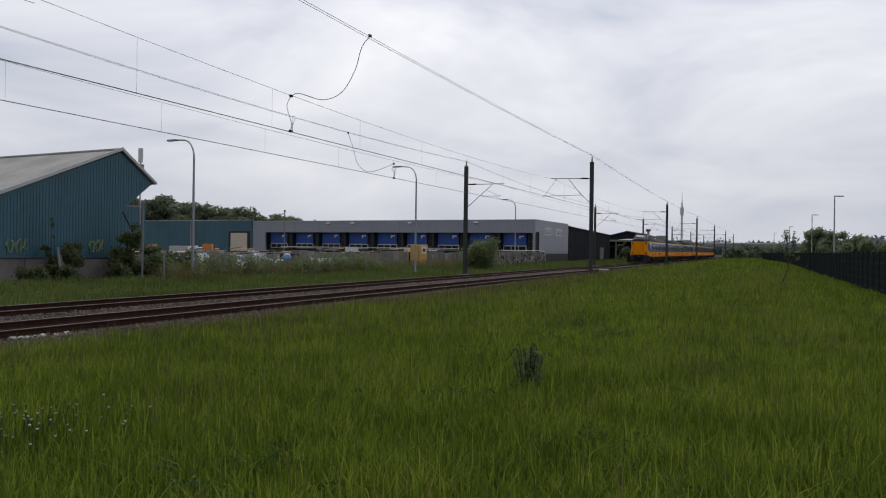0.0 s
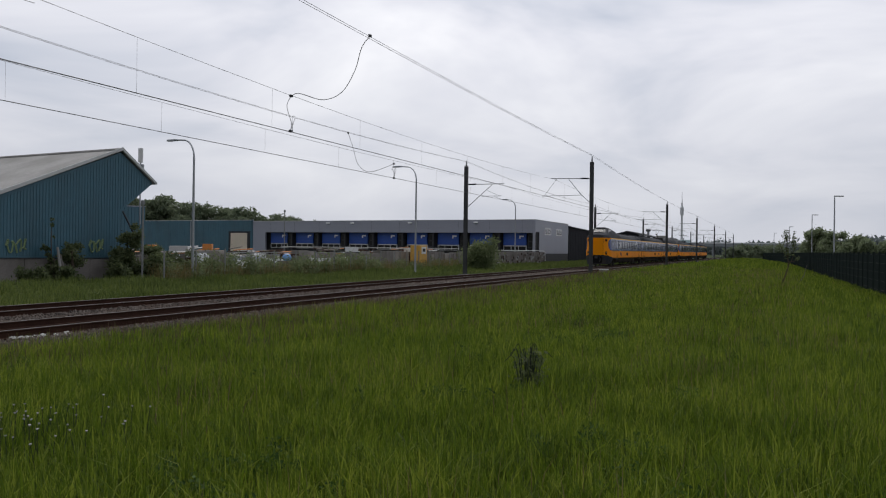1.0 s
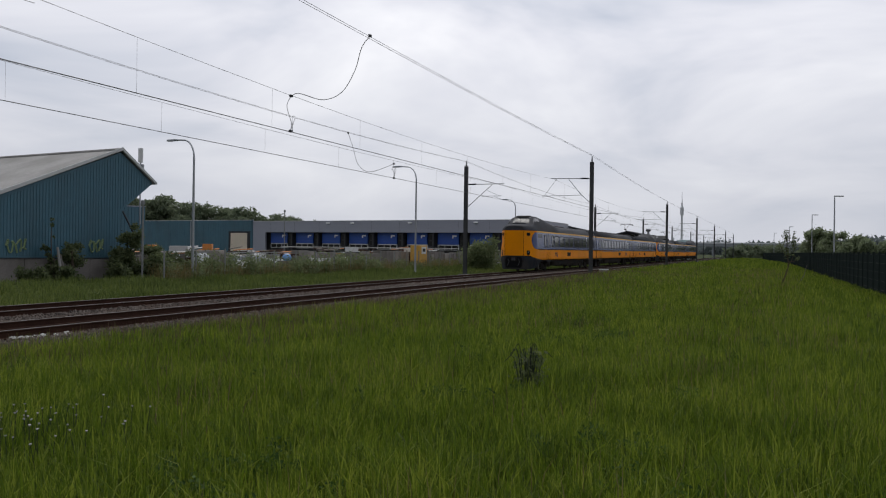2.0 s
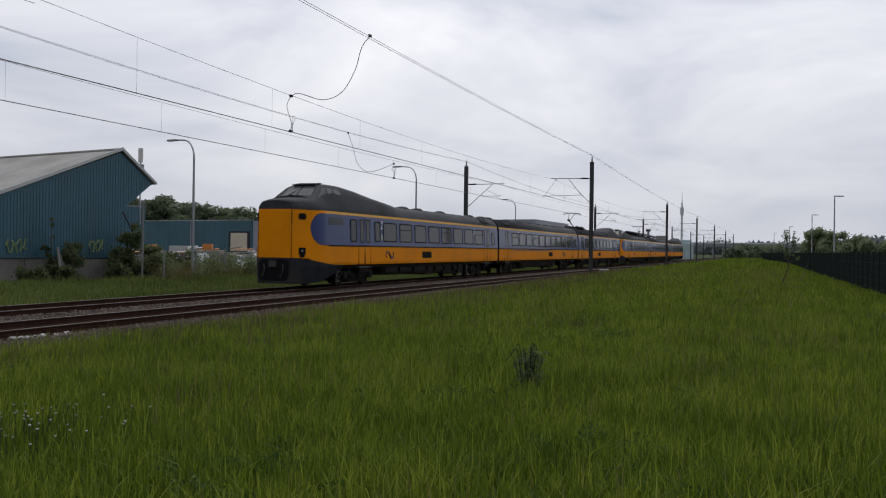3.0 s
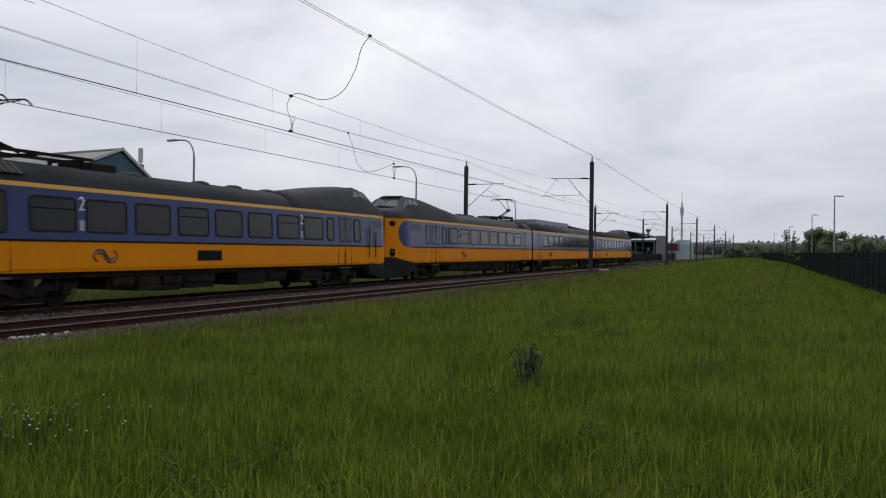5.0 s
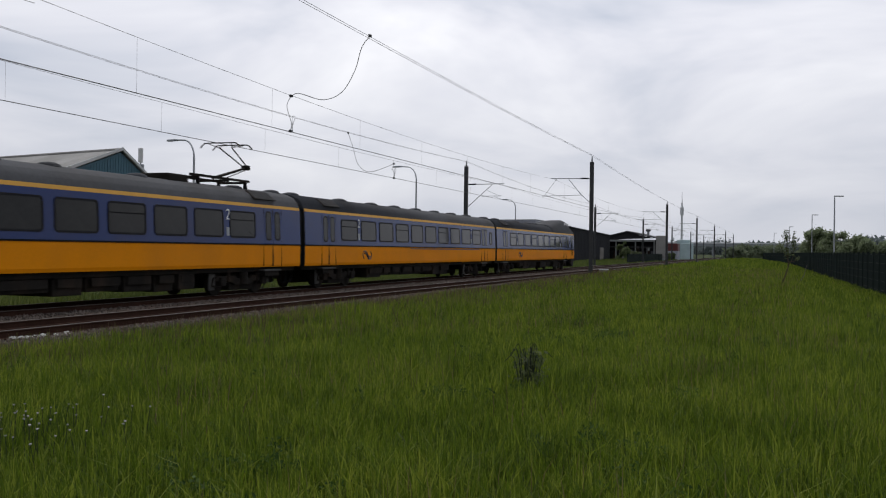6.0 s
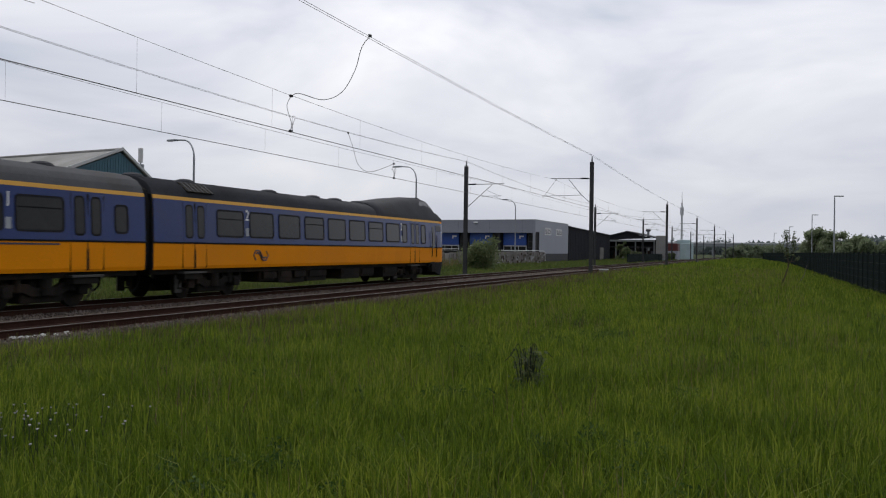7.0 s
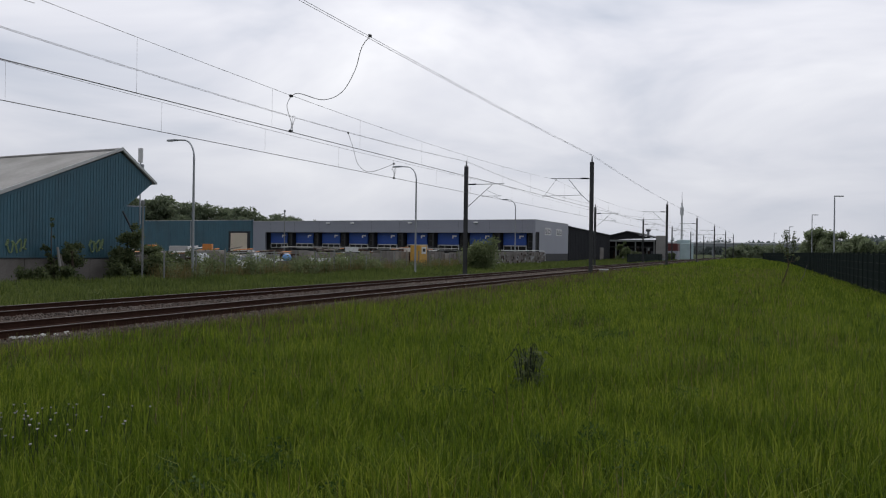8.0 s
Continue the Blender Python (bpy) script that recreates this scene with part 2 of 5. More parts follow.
def prism(bm, poly, a, b, axis="y"):
    """A closed polygon drawn out from a to b along an axis. Poly: (x, z) for y, (y, z) for x, (x, y) for z."""
    def at(q, w):
        return {"y": (q[0], w, q[1]), "x": (w, q[0], q[1]), "z": (q[0], q[1], w)}[axis]
    u = [bm.verts.new(at(q, a)) for q in poly]
    w = [bm.verts.new(at(q, b)) for q in poly]
    n = len(poly)
    bm.faces.new(u)
    bm.faces.new(w[::-1])
    for k in range(n):
        bm.faces.new((u[k], w[k], w[(k + 1) % n], u[(k + 1) % n]))
    bmesh.ops.recalc_face_normals(bm, faces=bm.faces[:])
    return bm


def P(poly, a, b, axis="y"):
    return prism(bmesh.new(), poly, a, b, axis)


def rounded(w, h, r, n=4):
    """A rounded rectangle about the origin."""
    pts = []
    for cx, cz, a0 in ((w / 2 - r, h / 2 - r, 0), (-w / 2 + r, h / 2 - r, 90), (-w / 2 + r, -h / 2 + r, 180), (w / 2 - r, -h / 2 + r, 270)):
        for k in range(n + 1):
            a = radians(a0 + 90 * k / n)
            pts.append((cx + r * math.cos(a), cz + r * math.sin(a)))
    return pts


def raw(name, verts, faces_idx, per_face, material, label="", category="", kind="stuff", parent=None):
    """A large mesh from numpy arrays."""
    me = bpy.data.meshes.new(name)
    nv, nf = len(verts), len(faces_idx)
    me.vertices.add(nv)
    me.vertices.foreach_set("co", np.asarray(verts, dtype=np.float32).ravel())
    me.loops.add(nf * per_face)
    me.loops.foreach_set("vertex_index", np.asarray(faces_idx, dtype=np.int32).ravel())
    me.polygons.add(nf)
    me.polygons.foreach_set("loop_start", np.arange(0, nf * per_face, per_face, dtype=np.int32))
    me.polygons.foreach_set("loop_total", np.full(nf, per_face, dtype=np.int32))
    me.update(calc_edges=True)
    me.materials.append(material)
    ob = new(name, me)
    if parent:
        ob.parent = parent
    return tagged(ob, label, category, "", kind)


# ---- ground ----
NEAR_T, FAR_T = -14.62, -18.62          # track centres


def ground_z(x, y):
    x, y = np.asarray(x, float), np.asarray(y, float)
    field = -0.12 + 0.05 * np.sin(x * 0.35 + 1) * np.sin(y * 0.21) + 0.22 * np.clip((y - 35) / 40, 0, 1) * np.clip((x + 12.4) / 2, 0, 1) * np.clip((4 - x) / 8, 0, 1) - 0.25 * np.clip((x - 2) / 3, 0, 1) * np.clip((y - 25) / 15, 0, 1)
    left = -0.35 + 0.04 * np.sin(y * 0.3)
    t = np.clip((x + 12.6) / 1.1, 0, 1)
    z = -0.55 + (field + 0.55) * t
    t2 = np.clip((-20.9 - x) / 1.0, 0, 1)
    return np.where(x < -16, -0.55 + (left + 0.55) * t2, z)


def make_ground():
    xs = np.unique(np.concatenate([[-3000, -1500, -700, -300, -150, -90, -60, -45, -35, -30, -27, -24], np.arange(-23, 12.1, 0.6), [14, 18, 25, 40, 70, 150, 300, 700, 1500, 3000]]))
    ys = np.unique(np.concatenate([[-3000, -1000, -300, -100, -50, -25, -10], np.arange(-5, 60, 1.2), np.arange(60, 260, 5.0), [300, 400, 600, 1000, 1800, 4000]]))
    gx, gy = np.meshgrid(xs, ys)
    gz = ground_z(gx, gy)
    v = np.stack([gx, gy, gz], -1).reshape(-1, 3)
    nx, ny = len(xs), len(ys)
    i = (np.arange(ny - 1)[:, None] * nx + np.arange(nx - 1)[None, :]).ravel()
    f = np.stack([i, i + 1, i + nx + 1, i + nx], -1)
    raw("ground", v, f, 4, SOIL, "dark earth and turf under the grass", "ground", "structure")


make_ground()


def blades(name, x, y, h, w, material, label, lean=0.35, category="grass", base=None, parent=None):
    """Bent tapering blades, each of two quads and a tip."""
    n = len(x)
    rng = np.random.default_rng(len(x) + int(abs(x[0]) * 100))
    z = ground_z(x, y) if base is None else base
    a = rng.uniform(0, 2 * np.pi, n)
    la = rng.uniform(0, 2 * np.pi, n)
    ln = np.abs(rng.normal(0, lean, n)) * h
    ca, sa = np.cos(a) * w / 2, np.sin(a) * w / 2
    lx, ly = np.cos(la) * ln, np.sin(la) * ln
    v = np.empty((n, 5, 3), np.float32)
    for k, (f, sgn, wd, b) in enumerate(((0, -1, 1, 0), (0, 1, 1, 0), (0.55, 1, 0.8, 0.3), (0.55, -1, 0.8, 0.3), (1, 0, 0, 1))):
        v[:, k, 0] = x + sgn * ca * wd + lx * b
        v[:, k, 1] = y + sgn * sa * wd + ly * b
        v[:, k, 2] = z - 0.02 + h * f * (1 - 0.25 * b * np.minimum(ln / h, 1))
    i = np.arange(n)[:, None] * 5
    tri = np.concatenate([i + [[0, 1, 2]], i + [[0, 2, 3]], i + [[3, 2, 4]]], 1).reshape(-1, 3)
    return raw(name, v.reshape(-1, 3), tri, 3, material, label, category, "stuff", parent)


def tufts(x, y, rng, per, spread):
    """Gathers points into tufts of per blades."""
    k = len(x) // per
    c = np.repeat(np.arange(k), per)
    return x[c] + rng.normal(0, spread, len(c)), y[c] + rng.normal(0, spread, len(c)), rng.uniform(0.5, 1.4, k)[c]


def scatter(n, x0, x1, y0, y1, seed, power=1.0):
    rng = np.random.default_rng(seed)
    return rng.uniform(x0, x1, n), y0 + (y1 - y0) * rng.uniform(0, 1, n) ** power, rng


def patchy(x, y, k=0.35, ph=0.0):
    return 0.5 + 0.25 * np.sin(x * k * 2.1 + ph + 1.3 * np.sin(y * k)) + 0.25 * np.sin(y * k * 1.7 - ph + 1.1 * np.sin(x * k * 1.3))


def leaf_cloud(rng, lobes, n, size, spread=0.27):
    """Leaf quads filling overlapping lobes: (x, y, z, rx, ry, rz) each, denser towards the skin."""
    lob = np.array(lobes, float)
    vol = lob[:, 3] * lob[:, 4] * lob[:, 5]
    pick = rng.choice(len(lob), n, p=vol / vol.sum())
    d = rng.normal(size=(n, 3))
    d /= np.linalg.norm(d, axis=1)[:, None]
    r = np.clip(rng.normal(0.72, spread, n), 0.1, 1.45) * (1 + 0.18 * np.sin(d[:, 0] * 7 + pick) * np.sin(d[:, 2] * 6 + pick * 2))
    c = lob[pick, :3] + d * r[:, None] * lob[pick, 3:]
    a = rng.normal(size=(n, 3))
    a /= np.linalg.norm(a, axis=1)[:, None]
    b = np.cross(a, rng.normal(size=(n, 3)))
    b /= np.linalg.norm(b, axis=1)[:, None] + 1e-9
    s = size * rng.uniform(0.5, 1.4, n)[:, None]
    v = np.stack([c - a * s, c + b * s * 0.5, c + a * s, c - b * s * 0.5], 1)
    return v.reshape(-1, 3), np.arange(n * 4).reshape(-1, 4)


def make_grass():
    def edge(x, y):        # the ragged edge towards the ballast
        return x > -11.5 - 1.6 * np.clip((y - 14) / 24, 0, 1) + 0.35 * np.sin(y * 1.3) * np.sin(y * 0.37)
    for (n, y0, y1, x0, x1, hm, w, sd) in ((35000, -16, 3.5, -13.4, 10, 0.36, 0.022, 5), (250000, 3.5, 14, -13.4, 4.5, 0.32, 0.0125, 1), (150000, 14, 32, -13.4, 9, 0.34, 0.0145, 2), (125000, 32, 80, -13.4, 12, 0.37, 0.030, 3), (70000, 80, 260, -13.4, 14, 0.40, 0.08, 4)):
        x, y, rng = scatter(n, x0, x1, y0, y1, sd, 1.15 if y0 > 0 else 1.0)
        x2, y2, th = tufts(x, y, rng, 9, 0.035 + w)
        half = len(x) // 3
        x, y, th = np.concatenate([x[:half], x2[:-half]]), np.concatenate([y[:half], y2[:-half]]), np.concatenate([np.full(half, 0.75), th[:-half]])
        keep = edge(x, y)
        x, y, th = x[keep], y[keep], th[keep]
        p = 0.65 * patchy(x, y) + 0.35 * patchy(x, y, 1.3, 1.0)
        h = hm * (0.62 + 0.45 * p) * th * rng.uniform(0.7, 1.25, len(x))
        h *= 0.55 + 0.45 * np.clip((x + 12.9) / 2.2, 0, 1) * (1 - 0.75 * np.clip((x - 1.5) / 2.5, 0, 1) * (y > 25))
        blades("meadow_grass", x, y, h, w * rng.uniform(0.6, 1.4, len(x)), GRASS, "tall unmown green meadow grass beside the railway", 0.42)
    # low broad-leaved weeds in darker patches
    rng = np.random.default_rng(71)
    lob = []
    for k in range(900):
        x, y = rng.uniform(-11, 6), 4.5 + 26 * rng.uniform(0, 1) ** 1.4
        if patchy(x, y, 0.9, 2.6) > 0.66 and x > -1.05 * y:
            q = rng.uniform(0.1, 0.22)
            lob.append((x, y, float(ground_z(x, y)) + 0.10, q, q, rng.uniform(0.08, 0.15)))
    v, f = leaf_cloud(rng, lob, 22000, 0.024)
    raw("broadleaf_weeds", v, f, 4, WEEDLEAF, "dark broad-leaved weeds growing through the meadow grass", "weeds")
    # reddish seed heads thick along the ballast edge and thin over the field
    x, y, rng = scatter(46000, -13.2, -7.0, 10, 70, 17, 1.2)
    k = edge(x, y) & (rng.uniform(0, 1, len(x)) < np.exp(-(x + 12.6) / 1.8))
    x, y = x[k], y[k]
    blades("seed_heads", x, y, rng.uniform(0.25, 0.48, len(x)), 0.007 * (1 + y / 20), SEEDHEAD, "reddish-brown grass seed heads along the ballast edge", 0.25)
    # dry stalks and seed heads among the grass
    x, y, rng = scatter(20000, -12, 8, 4, 90, 7, 1.1)
    k = (patchy(x, y, 0.5, 2.0) > 0.55) & (x > -1.05 * y)
    x, y = x[k], y[k]
    blades("dry_grass_stalks", x, y, rng.uniform(0.3, 0.52, len(x)) * np.where(x > 1.5, 0.5, 1.0), np.full(len(x), 0.006) * (1 + y / 22), DRYGRASS, "dry brown seed stalks standing in the meadow", 0.25)
    # verge beyond the far track
    for (n, y0, y1, x0, x1, hm, w, sd) in ((60000, 12, 70, -34, -20.9, 0.36, 0.04, 11), (40000, 70, 240, -32, -20.9, 0.45, 0.09, 12)):
        x, y, rng = scatter(n, x0, x1, y0, y1, sd, 1.1)
        h = hm * (0.5 + 0.7 * patchy(x, y, 0.5)) * rng.uniform(0.5, 1.4, n) * (0.6 + 0.6 * np.clip((-22 - x) / 6, 0, 1))
        blades("verge_grass", x, y, h, w * rng.uniform(0.6, 1.4, n), VERGE, "rough green verge grass beyond the tracks", 0.4)


make_grass()


# ---- railway ----
def make_track(cx, label):
    tr = root("railway_track", pose(cx, 0, 0), label, "railway track", "pair of tracks", "structure")
    prof = [(-0.075, -0.172), (0.075, -0.172), (0.075, -0.15), (0.012, -0.135), (0.012, -0.045), (0.034, -0.03), (0.034, -0.012), (-0.034, -0.012), (-0.034, -0.03), (-0.012, -0.045), (-0.012, -0.135), (-0.075, -0.15)]
    for sx in (-0.753, 0.753):
        r = part("rail", P([(x + sx, z) for x, z in prof], -60, 900), RUST, tr, "rust-brown rail with a polished running surface")
        part("railhead", B(sx - 0.026, sx + 0.026, -60, 900, -0.0118, 0.0, bevel=0.004), STEEL, r, "shiny worn steel running surface")
    bm = B(-1.25, 1.25, -0.13, 0.13, -0.36, -0.176, bevel=0.02)
    first = part("sleeper", bm, SLEEPER, tr)
    first.matrix_basis = pose(0, 8, 0)
    for k in range(1, 150):
        share("sleeper", first.data, tr, pose(0, 8 + 0.6 * k, 0, 0, 0, random.uniform(-0.6, 0.6)))
    return tr


def make_ballast():
    prof = [(-21.6, -0.75), (-20.8, -0.27), (-20.2, -0.2), (-17.75, -0.2), (-17.4, -0.13), (-15.9, -0.13), (-15.5, -0.2), (-13.7, -0.2), (-13.5, -0.16), (-12.8, -0.18), (-12.2, -0.28), (-11.4, -0.75)]
    tagged(part("ballast_bed", P(prof, -60, 900), BALLAST), "grey-brown crushed stone bed under two tracks", "ballast", "", "structure")
    rng = np.random.default_rng(5)
    n = 42000
    x = np.concatenate([rng.uniform(-13.7, -11.75, n // 2), rng.uniform(-17.65, -15.6, n // 3), rng.uniform(-21.2, -19.6, n - n // 2 - n // 3)])
    y = 12 + 75 * rng.uniform(0, 1, n) ** 1.5
    z = np.interp(x, [q[0] for q in prof], [q[1] for q in prof])
    s = rng.uniform(0.018, 0.042, n) * (1 + y / 90)
    base = np.array([[1, 0, 0], [-1, 0, 0], [0, 1, 0], [0, -1, 0], [0, 0, 1], [0, 0, -1]], float)
    v = base[None] * rng.uniform(0.6, 1.3, (n, 6, 1)) + rng.uniform(-0.25, 0.25, (n, 6, 3))
    v = v * s[:, None, None] + np.stack([x, y, z + s * 0.35], -1)[:, None]
    f0 = np.array([[0, 2, 4], [2, 1, 4], [1, 3, 4], [3, 0, 4], [2, 0, 5], [1, 2, 5], [3, 1, 5], [0, 3, 5]])
    f = (np.arange(n)[:, None, None] * 6 + f0[None]).reshape(-1, 3)
    raw("ballast_stones", v.reshape(-1, 3), f, 3, STONE, "loose grey crushed stones along the rails", "ballast")


make_ballast()


def pale_stones():
    """A spill of light chippings at the foot of the near rail."""
    st = root("pale_stone_spill", pose(-13.55, 14.9, -0.15), "spill of pale chippings on the ballast shoulder", "stones")
    rr = random.Random(12)
    for k in range(70):
        q = rr.uniform(0.015, 0.035)
        bm = bmesh.new()
        bmesh.ops.create_icosphere(bm, subdivisions=1, radius=q)
        for v in bm.verts:
            v.co *= rr.uniform(0.7, 1.2)
        ob = part("chipping", bm, PALESTONE, st)
        ob.matrix_basis = pose(rr.gauss(0, 0.1), rr.gauss(0, 0.5), rr.uniform(0.0, 0.03))


PALESTONE = mat("pale_chippings", (0.5, 0.5, 0.48), 0.9, var=0.2, per=0.2)
pale_stones()
make_track(NEAR_T, "rusty double-rail track on grey ballast, nearer the meadow")
make_track(FAR_T, "rusty double-rail track carrying the yellow train")

# masts: (y, height) at both sides of the railway
SPANS = (-34, 16, 66, 115.5, 162, 211, 261, 311)


def sag_line(x0, x1, y0, y1, z0, z1, sag, n=14):
    return [(x0 + (x1 - x0) * t, y0 + (y1 - y0) * t, z0 + (z1 - z0) * t - sag * 4 * t * (1 - t)) for t in (k / n for k in range(n + 1))]


def mast(x, y, sgn, h, z_m, z_c, far):
    """A steel mast; sgn points from the mast to its track."""
    m = root("catenary_mast", pose(x, y, 0), "dark steel catenary mast with a tubular bracket beside the track", "catenary mast", "catenary masts")
    bm = bmesh.new()
    w = 0.125
    box(bm, -w, w, -w, -w + 0.02, -0.4, h)
    box(bm, -w, w, w - 0.02, w, -0.4, h)
    box(bm, -0.011, 0.011, -w + 0.02, w - 0.02, -0.4, h)
    part("pole", bm, MASTMAT, m)
    part("foundation", B(-0.4, 0.4, -0.4, 0.4, -0.9, -0.12, bevel=0.04), CONCRETE, m, "grey concrete foundation block")
    part("top_insulator", T([(0, 0, h), (0, 0, h + 0.18), (0, 0, h + 0.38)], 0.05, 0.035, 8), MASTMAT, m)
    reach = 2.62 * sgn
    top = part("top_tube", T([(0.14 * sgn, 0, z_m + 0.03), (reach + 0.25 * sgn, 0, z_m + 0.06)], 0.03, n=8), GALV, m)
    part("insulator", T([(0.22 * sgn, 0, z_m + 0.03), (0.75 * sgn, 0, z_m + 0.04)], 0.055, n=8), RUBBER, top, "dark ribbed insulator")
    lo = z_c + 0.22
    if sgn < 0:      # registration arm hangs well clear of the mast
        part("diagonal_tube", T([(0.14 * sgn, 0, z_c - 0.28), (0.75 * sgn, 0, lo + 0.05), (reach * 0.62, 0, z_m)], 0.024, n=6), GALV, m)
        part("registration_tube", T([(0.75 * sgn, 0, lo), (reach + 0.9 * sgn, 0, lo - 0.06)], 0.02, n=6), GALV, m)
        part("hanger", T([(reach * 0.95, 0, z_m), (reach + 0.75 * sgn, 0, lo - 0.05)], 0.012, n=5), GALV, m)
    else:
        part("diagonal_tube", T([(0.14 * sgn, 0, z_c - 0.55), (reach * 0.75, 0, z_m)], 0.024, n=6), GALV, m)
        part("registration_tube", T([(reach * 0.45, 0, lo), (reach + 0.05, 0, lo + 0.02)], 0.02, n=6), GALV, m)
        part("hanger", T([(reach * 0.6, 0, z_m - 0.4), (reach - 0.1, 0, lo + 0.02)], 0.012, n=5), GALV, m)
    part("drop_arm", T([(reach + (0.6 if sgn < 0 else -0.5) * sgn, 0, lo), (reach, 0, z_c + 0.02)], 0.012, n=5), GALV, m)
    return m


MAST_H = {66: 7.85, 115.5: 7.3, 162: 7.3}
for yy in SPANS[1:]:
    hr = MAST_H.get(yy, 7.3)
    if yy > 20:
        mast(-12.0, yy, -1, hr, 6.68 if yy < 100 else 6.4, 5.34, yy > 150)
        mast(-21.15, yy + (0 if yy < 100 else 3.5), 1, hr - 0.15, 6.35, 5.3, yy > 150)


def make_wires():
    for i, (ya, yb) in enumerate(zip(SPANS, SPANS[1:])):
        fa, fb = (8.32 if ya < 100 else 7.7), (8.32 if yb < 100 else 7.7)
        if ya > 300:
            break
        for (xc, zm, zc, st, nm) in ((NEAR_T, 6.68, 5.345, 0.0, "near"), (FAR_T, 6.36, 5.31, 0.0, "far")):
            z0, z1 = zm + (0.12 if ya < 50 and nm == "near" else 0), zm - (0 if yb < 100 else 0.25)
            cat = root("catenary_wire", pose(xc, 0, 0), "thin carrying wire and contact wire joined by droppers above the track", "overhead wire", "overhead wires")
            ml = sag_line(0, 0, ya, yb, z0, z1, 0.38 if nm == "near" else 0.16)
            part("carrying_wire", T(ml, 0.006, n=4), WIRE, cat)
            for dx in (-0.02, 0.02):
                part("contact_wire", T([(dx, ya, zc), (dx, yb, zc - (0.0 if yb < 100 else 0.05))], 0.0075, n=4), WIRE, cat)
            for k in range(7):
                t = (3.4 + 6.6 * k) / (yb - ya)
                zz = z0 + (z1 - z0) * t - (0.38 if nm == "near" else 0.16) * 4 * t * (1 - t)
                part("dropper", T([(0, ya + (yb - ya) * t, zc), (0, ya + (yb - ya) * t, zz)], 0.0035, n=4), CABLE, cat)
        for (xc, off, nm) in ((-12.0, 0.0, "r"), (-21.15, -0.27, "l")):
            cab = root("feeder_cable", pose(xc, 0, 0), "pair of twisted feeder cables strung between mast tops", "overhead wire", "feeder cables")
            for dx in (-0.06, 0.06):
                part("cable_line", T(sag_line(dx, dx, ya, yb, fa + off, fb + off, 0.12 if nm == "r" else 0.35), 0.0075, n=5), FEEDER, cab)


make_wires()


def smooth(pts, n=8):
    """A curve through points (Catmull-Rom)."""
    q = [Vector(a) for a in pts]
    q = [q[0] * 2 - q[1]] + q + [q[-1] * 2 - q[-2]]
    out = []
    for a, b, c, d in zip(q, q[1:], q[2:], q[3:]):
        for k in range(n):
            t = k / n
            out.append(0.5 * (2 * b + (c - a) * t + (2 * a - 5 * b + 4 * c - d) * t * t + (3 * b - a - 3 * c + d) * t ** 3))
    return out + [q[-2]]


def make_jumper(x_feed, z_feed, y_feed, xc, z_m, z_c, y_m, far):
    j = root("jumper_cable", pose(0, 0, 0), "grey looping jumper cable linking the overhead wires", "cable", "jumper cables")
    if far:
        pts = [(x_feed, y_feed, z_feed), (-20.8, 45.53, 6.89), (-20.3, 45.02, 6.01), (-19.8, 45.12, 5.6), (-19.2, 45.34, 5.72), (xc, y_m, z_m)]
    else:
        pts = [(x_feed, y_feed, z_feed), (-12.4, 27.68, 8.0), (-12.8, 28.07, 7.37), (-13.3, 28.18, 6.72), (-13.7, 27.64, 6.4), (-14.3, 27.16, 6.55), (xc, y_m, z_m)]
    part("loop", T(smooth(pts), 0.013, n=6), CABLE, j)
    part("drop", T(smooth([(xc, y_m, z_m), (xc, y_m - 0.25, z_m - 0.3), (xc, y_m - 0.2, (z_m + z_c) / 2 + 0.05), (xc, y_m + 0.05, z_c + 0.25), (xc, y_m, z_c)]), 0.011, n=6), CABLE, j)
    part("coil", T(smooth([(xc, y_m, z_c), (xc, y_m + 0.2, z_c + 0.3), (xc, y_m + 0.28, z_c + 0.5), (xc, y_m + 0.1, z_c + 0.45), (xc, y_m + 0.15, z_c)]), 0.008, n=5), CABLE, j)
    for q in ((x_feed, y_feed, z_feed), (xc, y_m, z_m), (xc, y_m, z_c)):
        part("clamp", B(q[0] - 0.04, q[0] + 0.04, q[1] - 0.06, q[1] + 0.06, q[2] - 0.04, q[2] + 0.04, bevel=0.01), MASTMAT, j)


make_jumper(-12.0, 8.3, 27.42, NEAR_T, 6.49, 5.37, 27.2, False)
make_jumper(-21.15, 7.7, 45.63, FAR_T, 6.05, 5.31, 45.83, True)

# ---- train ----
LC, LM = 27.38, 27.2             # cab car, middle car
ZB, ZS0, ZS1 = 1.765, 3.06, 3.17


def loft(bm, rings, close=False):
    vs = [[bm.verts.new(q) for q in r] for r in rings]
    n = len(vs[0])
    for a, b in zip(vs, vs[1:]):
        for k in range(n if close else n - 1):
            bm.faces.new((a[k], a[(k + 1) % n], b[(k + 1) % n], b[k]))
    bm.faces.new(vs[0])
    bm.faces.new(vs[-1][::-1])
    bmesh.ops.recalc_face_normals(bm, faces=bm.faces[:])
    return bm


# nose plan: (distance behind the nose, half-width as a share of the car's)
NOSE = [(1.75 * k / 8, 1.0 - 0.465 * (1 - k / 8) ** 1.9) for k in range(9)]


def nose_width(d):
    return float(np.interp(d, [q[0] for q in NOSE], [q[1] for q in NOSE]))


SIDE = [(1.395, 0.945), (1.42, 1.05), (1.42, 1.45), (1.42, ZB), (1.36, 3.06), (1.33, 3.17)]
ROOF = [(1.33, 3.17), (1.26, 3.36), (1.10, 3.54), (0.8, 3.68), (0.4, 3.76), (0.0, 3.785)]


